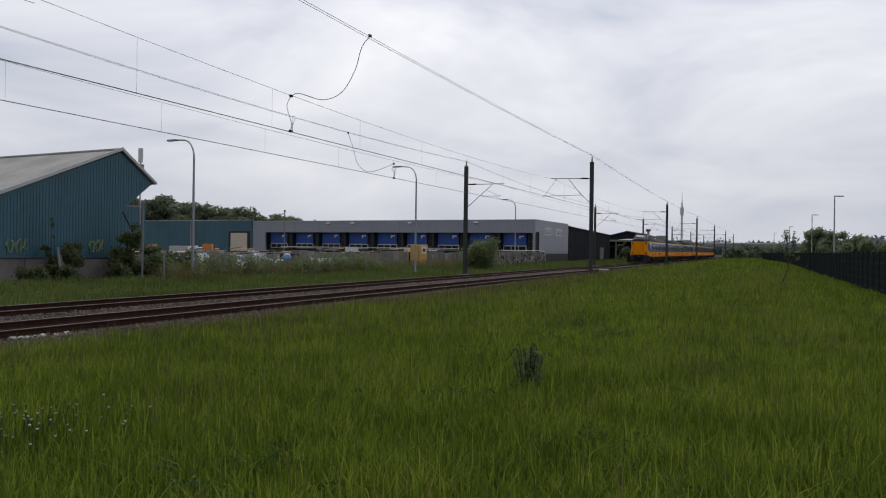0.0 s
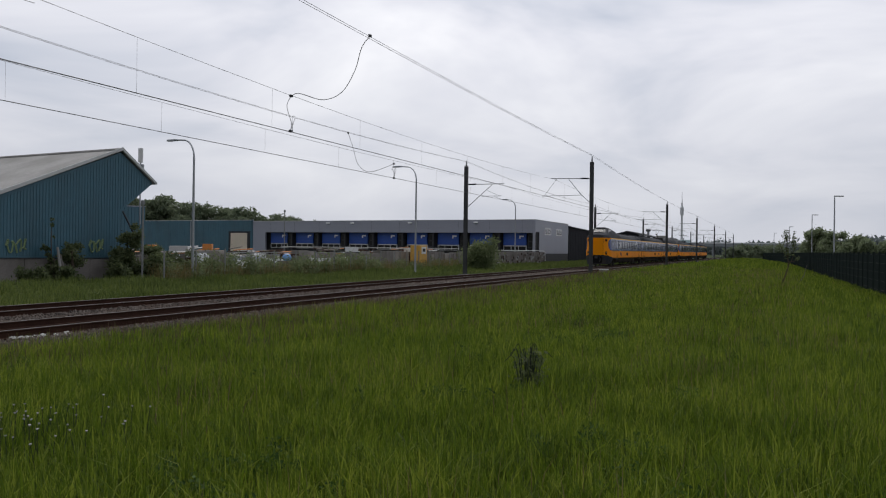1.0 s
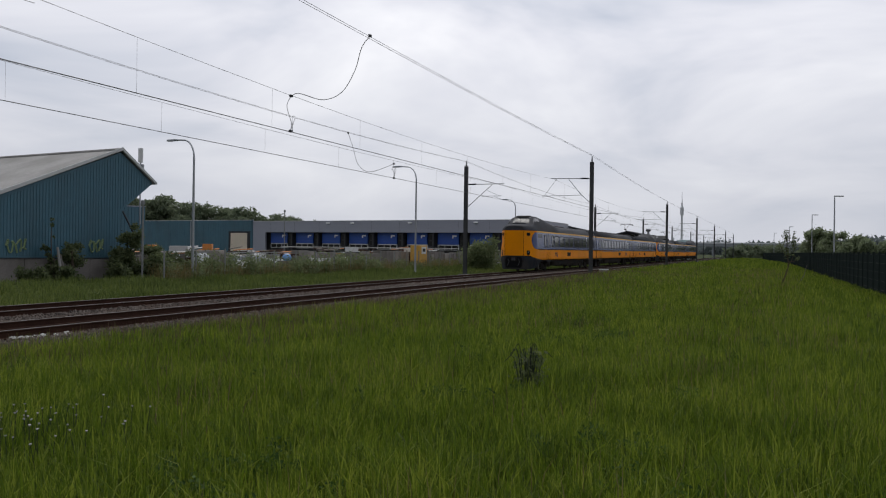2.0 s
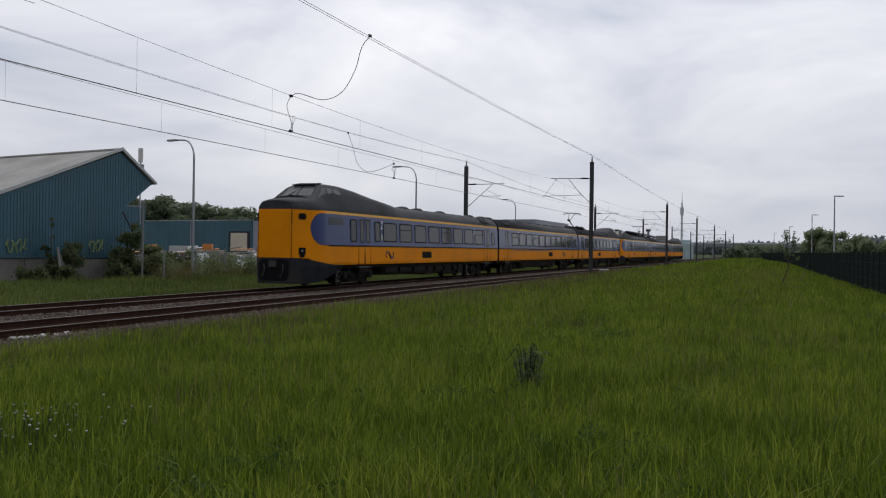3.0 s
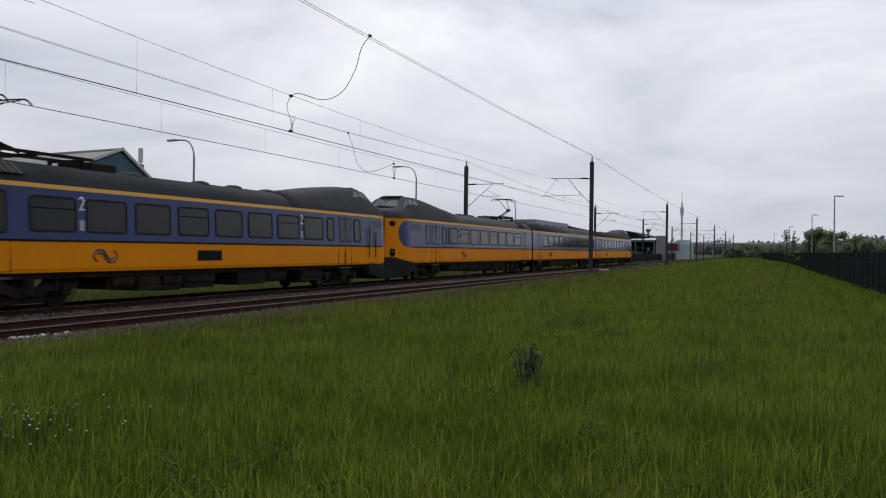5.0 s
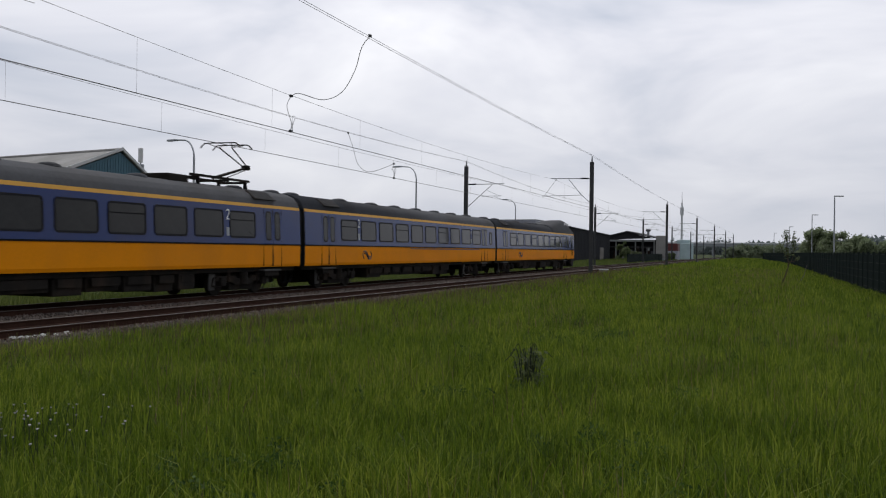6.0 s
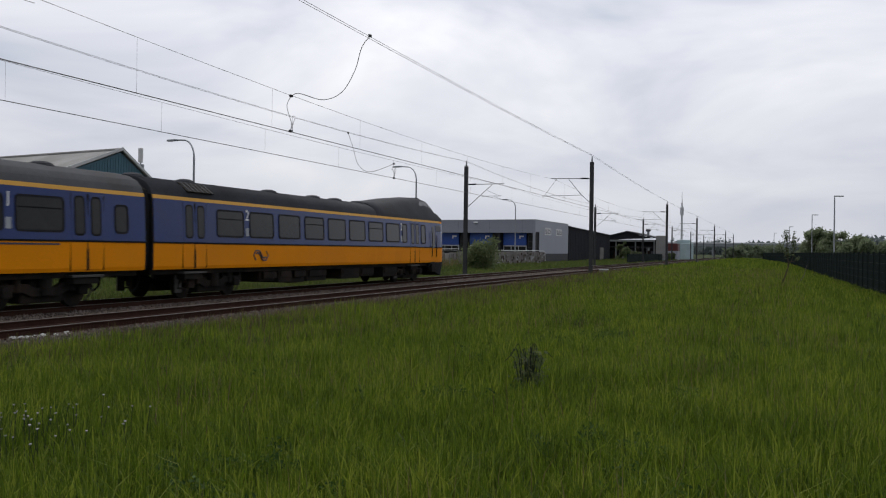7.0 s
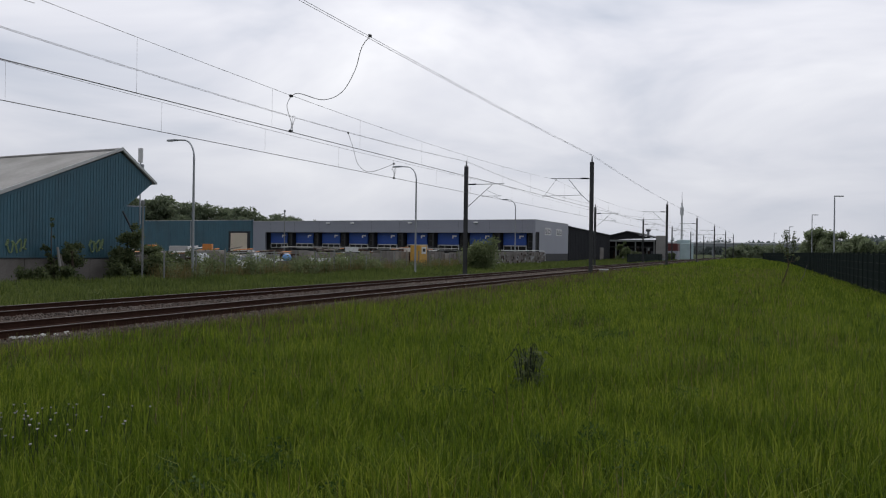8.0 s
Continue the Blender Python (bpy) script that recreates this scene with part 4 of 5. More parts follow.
    prism(bm, [(a, 0.76 + b) for a, b in rounded(1.3, 0.86, 0.2)], Y(L + 0.01), Y(L + 0.095))
    part("coupler_hole_shade", bm, RUBBER, skirt, "black plate painting the shaded hole round the coupler")
    for x in (-0.42, 0.4):
        part("air_hose", T(smooth([(x, Y(L + 0.1), 1.0), (x + 0.06, Y(L + 0.16), 0.8), (x, Y(L + 0.14), 0.6), (x - 0.08, Y(L + 0.1), 0.5)]), 0.025, n=6), MASTMAT, skirt)


def make_pantograph(car, Y0, off):
    def Y(q):
        return Y0(q + off)

    pan = part("pantograph_frame", B(-0.6, 0.6, Y(3.4), Y(3.5), 3.92, 4.0), BLACK, car, "black single-arm pantograph")
    for q in (4.6, 6.4):
        part("cross_beam", B(-0.6, 0.6, Y(q), Y(q + 0.1), 3.92, 4.0), BLACK, pan)
    for sx in (-0.55, 0.55):
        part("long_beam", B(sx - 0.04, sx + 0.04, Y(3.2), Y(6.9), 3.98, 4.06), BLACK, pan)
        for q in (3.45, 6.45):
            part("insulator", T([(sx, Y(q), 3.62), (sx, Y(q), 3.94)], 0.09, 0.06, 8), RUBBER, pan)
    part("roof_box", B(-0.7, 0.5, Y(6.9), Y(8.0), 3.7, 3.98, bevel=0.06), BLACK, pan)
    part("lower_arm", T([(0, Y(4.7), 4.05), (0, Y(2.5), 4.58)], 0.055, 0.045, 8), BLACK, pan)
    part("knee", B(-0.14, 0.14, Y(2.4), Y(2.62), 4.5, 4.68, bevel=0.03), BLACK, pan)
    for sx in (-0.25, 0.25):
        part("upper_arm", T([(sx * 0.3, Y(2.5), 4.6), (sx, Y(3.9), 5.2)], 0.024, n=6), BLACK, pan)
    part("control_rod", T([(0.1, Y(4.2), 4.05), (0.1, Y(2.65), 4.5)], 0.018, n=5), BLACK, pan)
    for q in (3.45, 4.25):
        part("collector_strip", T(smooth([(-0.82, Y(q), 5.17), (-0.68, Y(q), 5.29), (-0.5, Y(q), 5.33), (0.5, Y(q), 5.33), (0.68, Y(q), 5.29), (0.82, Y(q), 5.17)], 4), 0.024, n=6), BLACK, pan)
    for sx in (-0.45, 0.45):
        part("head_spring", T([(sx, Y(3.45), 5.3), (sx * 0.6, Y(3.9), 5.2), (sx, Y(4.25), 5.3)], 0.015, n=5), BLACK, pan)


def glow(name, col, strength):
    m = bpy.data.materials.new(name)
    m.use_nodes = True
    b = m.node_tree.nodes["Principled BSDF"]
    b.inputs["Base Color"].default_value = (*col, 1)
    b.inputs["Emission Color"].default_value = (*col, 1)
    b.inputs["Emission Strength"].default_value = strength
    return m


HEADLIGHT = mat("headlight_glass", (0.22, 0.22, 0.21), 0.2, var=0.1)
REDLAMP = glow("lit_tail_lamp", (0.8, 0.02, 0.01), 0.6)
PANELDARK = mat("dark_side_panel", (0.022, 0.025, 0.035), 0.3, var=0.1, spec=0.2)
SKIRT = mat("dark_grey_skirt", (0.022, 0.026, 0.032), 0.8, var=0.25, scale=1.2, grain=14, dirt=(0.06, 0.05, 0.04))

OFF_B = 82.3         # first coupling to the second set's coupling
cars = [
    (0.0, make_car("yellow and blue cab car leading the train", -1, True, [(19.86, "2"), (5.3, "2")], [18.9], [13.75], True)),
    (0.0, make_car("yellow and blue middle car with first and second class", 1, False, [(21.86, "2"), (5.35, "1")], [20.8], [15.7], True, first_class=((3.6, 15.6),))),
    (27.2, make_car("yellow and blue cab car with raised pantograph", 1, True, [(5.45, "2"), (17.85, "2")], [6.4], [11.5], False, True)),
    (OFF_B, make_car("yellow and blue cab car leading the second set, raised pantograph", -1, True, [(17.75, "2"), (5.34, "2")], [16.8], [], False, True)),
    (OFF_B, make_car("yellow and blue middle car of the second set", 1, False, [(5.3, "2"), (21.75, "1")], [6.2], [], True, first_class=((11.6, 23.5),))),
    (OFF_B + 27.2, make_car("yellow and blue cab car at the tail of the train", 1, True, [(5.47, "2"), (19.95, "2")], [6.4], [], False)),
]
# (seconds, place of the first coupling along the track)
TRAIN = [(0.0, 168.4), (0.5, 150.5), (1.0, 133.2), (1.5, 115.9), (3.0, 60.85), (3.5, 43.2), (4.0, 23.95), (4.5, 6.33), (6.0, 33.1 - OFF_B), (6.5, 15.6 - OFF_B), (7.0, -3.68 - OFF_B), (7.5, -21.15 - OFF_B), (8.0, -39.3 - OFF_B)]


def motions():
    for off, car in cars:
        walk(car, [(t, pose(FAR_T, s + off, 0)) for t, s in TRAIN])


# ---- buildings ----
def gable_hall():
    """Petrol-blue sheet-metal hall: its gable wall runs along local y, the roof goes back along -x."""
    h = root("blue_hall", pose(-35.6, 45.9, 0, 0, 0, -14), "petrol-blue corrugated metal hall with a grey roof on a concrete plinth", "industrial hall", "industrial halls")
    wall = part("gable_wall", P([(-30, 0.88), (-0.02, 0.88), (-0.02, 3.57), (2.3, 5.34), (0.0, 6.98), (-24.5, -2 + 0.88), (-30, 0.88)][:5] + [(-15.2, 1.2)], -0.12, 0.0, "x"), PETROL, h, "petrol-blue profiled sheet wall")
    # raised ribs of the sheeting
    k, y = 0, -14.6
    while y < 2.2:
        top = 6.91 - (0.0 - y) * 0.389 if y < 0.0 else 6.91 - y * 0.73
        bot = 0.9 if y < -0.1 else 3.57 + (y + 0.02) * 0.797
        if top - bot > 0.3:
            part("sheet_rib", P([(y, bot + 0.12), (y + 0.085, bot + 0.12), (y + 0.085, top - 0.05), (y, top - 0.05)], 0.0, 0.022, "x"), PETROL, wall)
        y += 0.185
    part("side_wall", B(-30, -0.12, -0.14, -0.02, -0.5, 3.6), PETROL, h)
    part("soffit", P([(-0.02, 3.50), (2.3, 5.30), (2.3, 5.36), (-0.1, 3.62)], -30, -0.12, "x"), PETROL, h, "slanting underside of the overhanging roof")
    # near roof slope and far roof slope
    part("roof", P([(-20, -0.74), (0.0, 7.06), (0.0, 7.14), (-20, -0.66)], -42, 0.12, "x"), FIBRE, h, "grey weathered corrugated roof")
    part("roof", P([(0.0, 7.06), (2.4, 5.28), (2.45, 5.36), (0.0, 7.14)], -42, 0.12, "x"), FIBRE, h, "grey weathered corrugated roof")
    part("verge_trim", P([(-16, 0.84), (0.0, 7.10), (0.0, 7.28), (-16, 1.06)], 0.12, 0.18, "x"), TRIMWHITE, h, "pale verge trim")
    part("verge_trim", P([(0.0, 7.10), (2.45, 5.28), (2.53, 5.38), (0.0, 7.28)], 0.12, 0.18, "x"), TRIMWHITE, h, "pale verge trim")
    part("ridge_cap", T([(-42, 0.0, 7.16), (0.1, 0.0, 7.16)], 0.09, n=8), FIBRE, h)
    for k in range(8):
        part("plinth_panel", B(-0.1, 0.06, -2.0 * k - 2.015, -2.0 * k - 0.035, -0.6, 0.87, bevel=0.02), CONCRETE, h, "grey stained concrete plinth panel")
    part("flashing", B(0.0, 0.09, -16, 0.0, 0.88, 0.93), DARKHOLE, h, "dark flashing strip")
    part("brace", T([(0.1, 0.1, 3.6), (0.1, 1.6, 1.2)], 0.05, n=6), MASTMAT, h, "dark slanting brace")
    # spray-paint scrawls
    for y0, z0, w in ((-7.1, 1.55, 1.2), (-2.1, 1.6, 0.95)):
        pts = [(0.045, y0 + w * t + 0.09 * math.sin(t * 31), z0 + 0.28 * math.sin(t * 23) + 0.1 * math.sin(t * 51)) for t in (i / 60 for i in range(61))]
        part("graffiti", T(pts, 0.05, n=4), GRAFF, h, "faded yellow-green spray scrawl")
    ax = root("blue_annex", pose(-35.6, 45.9, 0, 0, 0, -14), "low petrol-blue metal annex behind the gabled hall", "industrial hall", "industrial halls")
    part("wall", B(-14, -9.0, 4.5, 9.2, -0.5, 4.35), PETROL, ax)
    for k in range(16):
        part("sheet_rib", B(-9.0, -8.975, 4.55 + 0.29 * k, 4.66 + 0.29 * k, 0, 4.3), PETROL, ax)
    part("coping", B(-14, -8.95, 4.45, 9.25, 4.35, 4.42), GREYCLAD, ax)
    # antenna on the roof
    an = root("antenna", pose(-38.8, 52.0, 0), "white panel antenna on a short pipe above the roof", "antenna")
    part("pipe", T([(0, 0, 3.0), (0, 0, 7.3)], 0.05, n=8), GALV, an)
    part("panel", B(-0.12, 0.12, -0.12, 0.12, 7.0, 7.95, bevel=0.05), TRIMWHITE, an)
    part("bracket", B(-0.22, 0.22, -0.1, 0.1, 6.6, 6.9, bevel=0.04), GALV, an)


GRAFF = mat("graffiti_paint", (0.17, 0.24, 0.12), 0.6, var=0.3, scale=3)


def grey_hall():
    """Long flat-roofed hall with loading docks along its front, and the older blue hall joined to it."""
    ux, uy = -0.97, 0.242       # along the front, away from the tracks
    a = math.degrees(math.atan2(-ux, uy))
    g = root("grey_hall", pose(-32, 132, 0, 0, 0, a), "long grey-clad hall with a row of blue loading docks", "industrial hall", "industrial halls")
    # local y along the front, local x inwards
    Lf = 54.7
    part("upper_cladding", B(0, 0.3, 0, Lf, 4.15, 6.0), GREYCLAD, g, "smooth grey cladding above the docks")
    part("end_panel", B(0, 0.3, 51.8, Lf, -0.5, 4.148), GREYCLAD, g)
    # back and soffit coloured near-black, the recess shade painted in
    part("dock_back", B(1.2, 1.4, 0, Lf, -0.5, 4.15), DARKHOLE, g, "back of the dock recess, coloured dark for its shade")
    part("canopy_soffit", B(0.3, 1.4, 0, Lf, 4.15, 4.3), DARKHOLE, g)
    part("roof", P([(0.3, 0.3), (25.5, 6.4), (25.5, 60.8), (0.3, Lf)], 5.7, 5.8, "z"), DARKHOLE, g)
    part("coping", B(-0.04, 0.34, -0.03, Lf, 6.0, 6.07, bevel=0.01), TRIMWHITE, g, "thin pale coping")
    for k in range(10):
        part("cladding_joint", B(-0.006, 0.0, 5.4 * k + 2, 5.4 * k + 2.02, 4.16, 6.0), DARKHOLE, g)
    for yy in (9.4, 21.2, 32.5, 33.5 + 4):
        part("floodlight", B(-0.3, 0.0, yy, yy + 0.6, 5.55, 5.75, bevel=0.03), WHITE, g, "small white floodlight")
    for k in range(9):
        y0 = 0.2 + 5.72 * k
        d = part("dock_door", B(0.9, 1.05, y0 + 1.6, y0 + 5.4, 2.35, 4.12, bevel=0.02), DOCKBLUE, g, "blue sectional dock door")
        for j in range(4):
            part("door_section", B(0.87, 0.9, y0 + 1.65, y0 + 5.35, 2.4 + 0.43 * j, 2.4 + 0.43 * j + 0.40, bevel=0.008), DOCKBLUE, d)
        part("dock_sign", P([(y0 + 2.0, 3.75), (y0 + 2.75, 3.75), (y0 + 2.75, 3.3), (y0 + 2.55, 3.3), (y0 + 2.5, 3.55), (y0 + 2.0, 3.55)], 0.84, 0.86, "x"), WHITE, d, "white sign shape")
        low = part("glazed_strip", B(0.93, 1.05, y0 + 1.6, y0 + 5.4, 1.5, 2.33), TRIMWHITE, g, "glazed strip with white bars")
        for j in range(3):
            part("pane", B(0.90, 0.93, y0 + 1.72 + 1.22 * j, y0 + 2.82 + 1.22 * j, 1.6, 2.2), PANE, low)
        part("dock_pier", B(0.2, 1.1, y0 - 0.1, y0 + 0.25, -0.5, 4.14), DARKHOLE, g, "dark pier between docks")
        dd = part("side_door", B(0.98, 1.1, y0 + 0.4, y0 + 1.35, 0, 3.9), DARKHOLE, g, "dark glazed side door")
        for j in range(3):
            part("pane", B(0.95, 0.98, y0 + 0.5, y0 + 1.25, 1.2 + 0.9 * j, 1.95 + 0.9 * j), PANE, dd)
    # gable side along the railway
    sw = part("end_wall", B(-0.3, 0.0, 0.02, 23.2, 1.2, 6.02), GREYCLAD, g, "grey-clad end wall with two small windows")
    sw.matrix_basis = pose(0, 0, 0, 0, 0, -a)
    part("end_plinth", B(-0.34, -0.03, 0.02, 23.2, -0.6, 1.195), DARKHOLE, sw, "dark plinth")
    part("coping", B(-0.34, 0.04, 0.02, 23.2, 6.02, 6.08), TRIMWHITE, sw)
    for y0 in (6.2, 14.0):
        f = part("window_frame", B(0.0, 0.05, y0, y0 + 4.0, 4.0, 5.0, bevel=0.02), WHITE, g, "white window frame")
        f.matrix_basis = pose(0, 0, 0, 0, 0, -a)
        for j in range(3):
            part("pane", B(0.05, 0.06, y0 + 0.15 + 1.28 * j, y0 + 1.3 + 1.28 * j, 4.12, 4.9), PANE, f)
    # older blue hall to the left
    b = root("low_blue_hall", pose(-32, 132, 0, 0, 0, a), "low petrol-blue metal hall joined to the grey hall", "industrial hall", "industrial halls")
    part("front_wall", B(-0.1, 0.2, Lf + 0.02, 92, -0.5, 6.2), PETROL, b)
    for k in range(60):
        part("sheet_rib", B(-0.14, -0.1, Lf + 0.3 + 0.62 * k, Lf + 0.5 + 0.62 * k, 0, 6.15), PETROL, b)
    part("coping", B(-0.16, 0.24, Lf + 0.02, 92, 6.2, 6.28), TRIMWHITE, b)
    r = part("roller_door", B(-0.2, -0.15, 55.9, 59.9, 0.0, 4.0), CREAM, b, "cream roller door")
    for k in range(10):
        part("door_slat", B(-0.225, -0.2, 55.95, 59.85, 0.05 + 0.39 * k, 0.40 + 0.39 * k, bevel=0.01), CREAM, r)
    part("door_surround", B(-0.19, -0.14, 55.2, 60.4, 0.0, 4.3), DARKHOLE, b)
    for yy in (70, 84):
        part("downpipe", T([(-0.22, yy, -0.4), (-0.22, yy, 6.1)], 0.09, n=8), GALV, b)


def dark_sheds():
    s = root("black_shed", pose(-32, 155.5, 0), "black-clad shed with a shallow pitched roof", "shed", "sheds")
    part("wall", P([(0, -0.5), (42, -0.5), (42, 4.9), (0, 5.55)], -0.25, 0.0, "x"), DARKCLAD, s)
    part("front_wall", B(-18, -0.26, 0, 0.25, -0.5, 5.5), DARKCLAD, s)
    part("roof", P([(-0.3, 5.6), (42.3, 4.95), (42.3, 5.05), (-0.3, 5.72)], -18, 0.25, "x"), ROOFGREY, s, "grey roof edge")
    for k in range(30):
        part("board", B(0.0, 0.03, 0.3 + 1.38 * k, 1.5 + 1.38 * k, -0.4, 4.85), DARKCLAD, s)
    part("door", B(0.03, 0.08, 30, 34, -0.3, 2.4), CONCRETE, s, "grey sheet door")
    q = root("open_shed", pose(-27, 215, -0.7), "open dark shed with a grey gabled roof and stacked goods inside", "shed", "sheds")
    part("roof", P([(-12, 5.0), (-4, 7.0), (2.2, 5.6), (2.2, 5.4), (-4, 6.78), (-12, 4.8)], 0, 26), ROOFGREY, q, "grey pitched roof")
    part("gable", P([(-11, 4.9), (-4, 6.75), (1.9, 5.4)], 0.3, 0.4), DARKCLAD, q)
    part("back_wall", B(-11.6, -11.4, 0, 26, -0.5, 4.9), DARKCLAD, q)
    for x in (-11, -6.5, -2.2, 1.9):
        for y in (0.4, 12, 25):
            part("post", B(x - 0.12, x + 0.12, y - 0.12, y + 0.12, -0.5, 5.0), FENCEGREY, q)
    part("fascia", B(-11.6, 2.1, -0.1, 0.1, 4.6, 5.0), FENCEGREY, q, "grey eaves board")
    part("tie_beam", B(-11.4, 1.8, 0.1, 0.25, 3.3, 3.5), MASTMAT, q)
    rr = random.Random(8)
    for k in range(26):
        x, z = -10.5 + 0.47 * k, rr.uniform(1.6, 3.9)
        part("stacked_goods", B(x, x + rr.uniform(0.3, 0.6), 1.5 + rr.uniform(0, 2), 6, -0.4, z, bevel=0.04), rr.choice((SLEEPER, PLANKGREY, DARKCLAD, RUST, FENCEGREY, DARKCLAD)), q)
    part("side_wall", B(-11.2, 1.8, 12, 12.2, -0.5, 5.2), DARKCLAD, q)
    vt = root("roof_ventilator", pose(-27.2, 222, 6.1), "round grey ventilator on the shed roof", "ventilator")
    part("neck", T([(0, 0, -1.2), (0, 0, 0.25)], 0.28, n=10), GALV, vt)
    part("hood", T([(0, 0, 0.25), (0, 0, 0.75)], 0.6, 0.5, 10), MASTMAT, vt)
    c = root("white_silo", pose(-23.3, 212, 0), "white box-shaped container standing on end", "container")
    part("body", B(-1.05, 1.05, 0, 2.6, -0.5, 5.25, bevel=0.08), FIBRE, c)
    for k in range(7):
        part("rib", B(-0.95 + 0.3 * k, -0.87 + 0.3 * k, -0.04, 0.0, 0.3, 5.1), FIBRE, c)
    part("frame", B(-1.15, 1.15, -0.08, 0.0, -0.5, 0.3), GALV, c)
    pf = root("palisade_fence", pose(-23.0, 0, 0), "low dark green slatted fence beside the far track", "fence")
    for k in range(26):
        part("fence_post", B(-0.06, 0.06, 160 + 2.5 * k, 160.12 + 2.5 * k, -0.6, 1.3), FENCEDARK, pf)
        pn = part("fence_panel", B(-0.02, 0.02, 160.14 + 2.5 * k, 162.48 + 2.5 * k, -0.35, 1.2), FENCEDARK, pf)
        for e in range(5):
            part("slat", B(0.02, 0.04, 160.2 + 2.5 * k + 0.47 * e, 160.5 + 2.5 * k + 0.47 * e, -0.3, 1.24), FENCEDARK, pn)
    m = root("shipping_container", pose(-25.6, 262, 0), "red stacked shipping container near the tracks", "container", "containers")
    part("body", B(-1.3, 1.3, 0, 6, 2.0, 4.0, bevel=0.06), RED, m)
    part("lower_body", B(-1.3, 1.3, 0, 6, -0.5, 1.98, bevel=0.06), GREYCLAD, m)
    t = root("tarpaulin_stack", pose(-24.2, 285, 0), "pale blue-green wrapped stack near the tracks", "stack")
    part("wrapped_block", B(-2.6, 1.2, 0, 5, -0.5, 5.3, bevel=0.15), PALEBLUE, t)
    part("wrapped_block", B(-1.2, 2.2, -2, -0.1, -0.5, 4.3, bevel=0.15), PALEBLUE, t)


PALEBLUE = mat("pale_blue_wrap", (0.36, 0.46, 0.48), 0.5, var=0.2, scale=0.6)

# ---- yard ----
PLANKGREY = mat("grey_timber", (0.20, 0.185, 0.17), 0.9, var=0.3, scale=1.5, grain=18, per=0.35)
WHITEBAG = mat("white_sheet_plastic", (0.62, 0.64, 0.65), 0.5, var=0.12, scale=2, per=0.15)
ORANGE = mat("orange_brown_box", (0.45, 0.17, 0.04), 0.7, var=0.2, per=0.2)
BLUEBAG = mat("light_blue_plastic", (0.12, 0.28, 0.55), 0.4, var=0.12)
CABYELLOW = mat("faded_yellow_cabinet", (0.55, 0.31, 0.05), 0.6, var=0.15)


YARDDIRT = mat("trodden_yard_dirt", (0.065, 0.058, 0.048), 0.95, var=0.35, scale=0.4, grain=5, dirt=(0.035, 0.04, 0.02))


def yard():
    rr = random.Random(4)
    tagged(part("yard_paving", B(-120, -31.2, 47, 131, -0.6, -0.26, bevel=0.05), YARDDIRT), "worn brown-grey yard paving", "paving", "", "structure")
    wb = root("marker_block", pose(-11.3, 67.2, 0), "small white concrete block beside the mast", "block")
    part("block", B(-0.3, 0.3, -0.2, 0.2, -0.4, 0.36, bevel=0.04), CONCRETE, wb)
    part("cap", B(-0.32, 0.32, -0.22, 0.22, 0.36, 0.4, bevel=0.01), WHITEBAG, wb)
    fence = root("yard_fence", pose(-30.5, 0, 0), "old galvanised mesh fence with grey posts along the yard", "fence")
    y = 43.0
    while y < 128:
        part("post", T([(0, y, -0.6), (0.0, y + rr.uniform(-0.05, 0.05), 1.45 + rr.uniform(-0.06, 0.1))], 0.045, n=7), FENCEGREY, fence)
        for j in range(9):
            part("wire", T([(0, y, -0.2 + 0.2 * j), (0, y + 2.9, -0.2 + 0.2 * j + rr.uniform(-0.03, 0.03))], 0.0025, n=4), FENCEGREY, fence)
        y += 2.95
    for (x, yy, z) in ((-33, 44.5, 3.9), (-41.5, 62, 3.95), (-52.2, 96, 5.6)):
        q = root("steel_post", pose(x, yy, 0), "tall thin galvanised steel post at the yard corner", "post", "yard posts")
        part("tube", T([(0, 0, -0.5), (0, 0, z)], 0.055, n=8), FENCEGREY, q)
        part("cap", B(-0.08, 0.08, -0.08, 0.08, z, z + 0.25, bevel=0.02), FENCEGREY, q)
    # wire-framed liquid tanks, planks and tools piled between the fence and the halls
    for k in range(17):
        yy = 48.5 + 1.55 * k + rr.uniform(-0.3, 0.3)
        tank = root("caged_tank", pose(-33.9 - rr.uniform(0, 2.2), yy, -0.3, 0, 0, rr.uniform(-12, 12)), "dirty white plastic tank in a grey tube cage on a pallet", "tank", "caged tanks in the yard")
        part("base", B(-0.6, 0.6, -0.5, 0.5, 0, 0.16), PLANKGREY, tank)
        part("bladder", B(-0.52, 0.52, -0.42, 0.42, 0.17, 1.25 + rr.uniform(0, 0.25), bevel=0.08), rr.choice((WHITEBAG, WHITEBAG, GALV, PLANKGREY)), tank, "dirty white plastic tank")
        for a in (-0.58, -0.2, 0.2, 0.58):
            part("cage_bar", T([(0.58, a * 0.85, 0.16), (0.58, a * 0.85, 1.55)], 0.022, n=5), FENCEGREY, tank)
        for z in (0.5, 1.0, 1.55):
            part("cage_hoop", T([(-0.58, -0.5, z), (0.58, -0.5, z), (0.58, 0.5, z), (-0.58, 0.5, z)], 0.022, n=5), FENCEGREY, tank)
    for k in range(26):
        yy = 47.5 + 2.1 * k
        pl = root("plank_pile", pose(-34.4 - rr.uniform(0, 2.5), yy, 0, 0, 0, rr.uniform(-30, 30)), "pile of old boards and scrap stacked in the yard", "board pile", "board piles in the yard")
        top = rr.uniform(0.95, 1.5)
        for j in range(5):
            a, b = rr.uniform(-0.7, 0.5), rr.uniform(-0.8, 0.6)
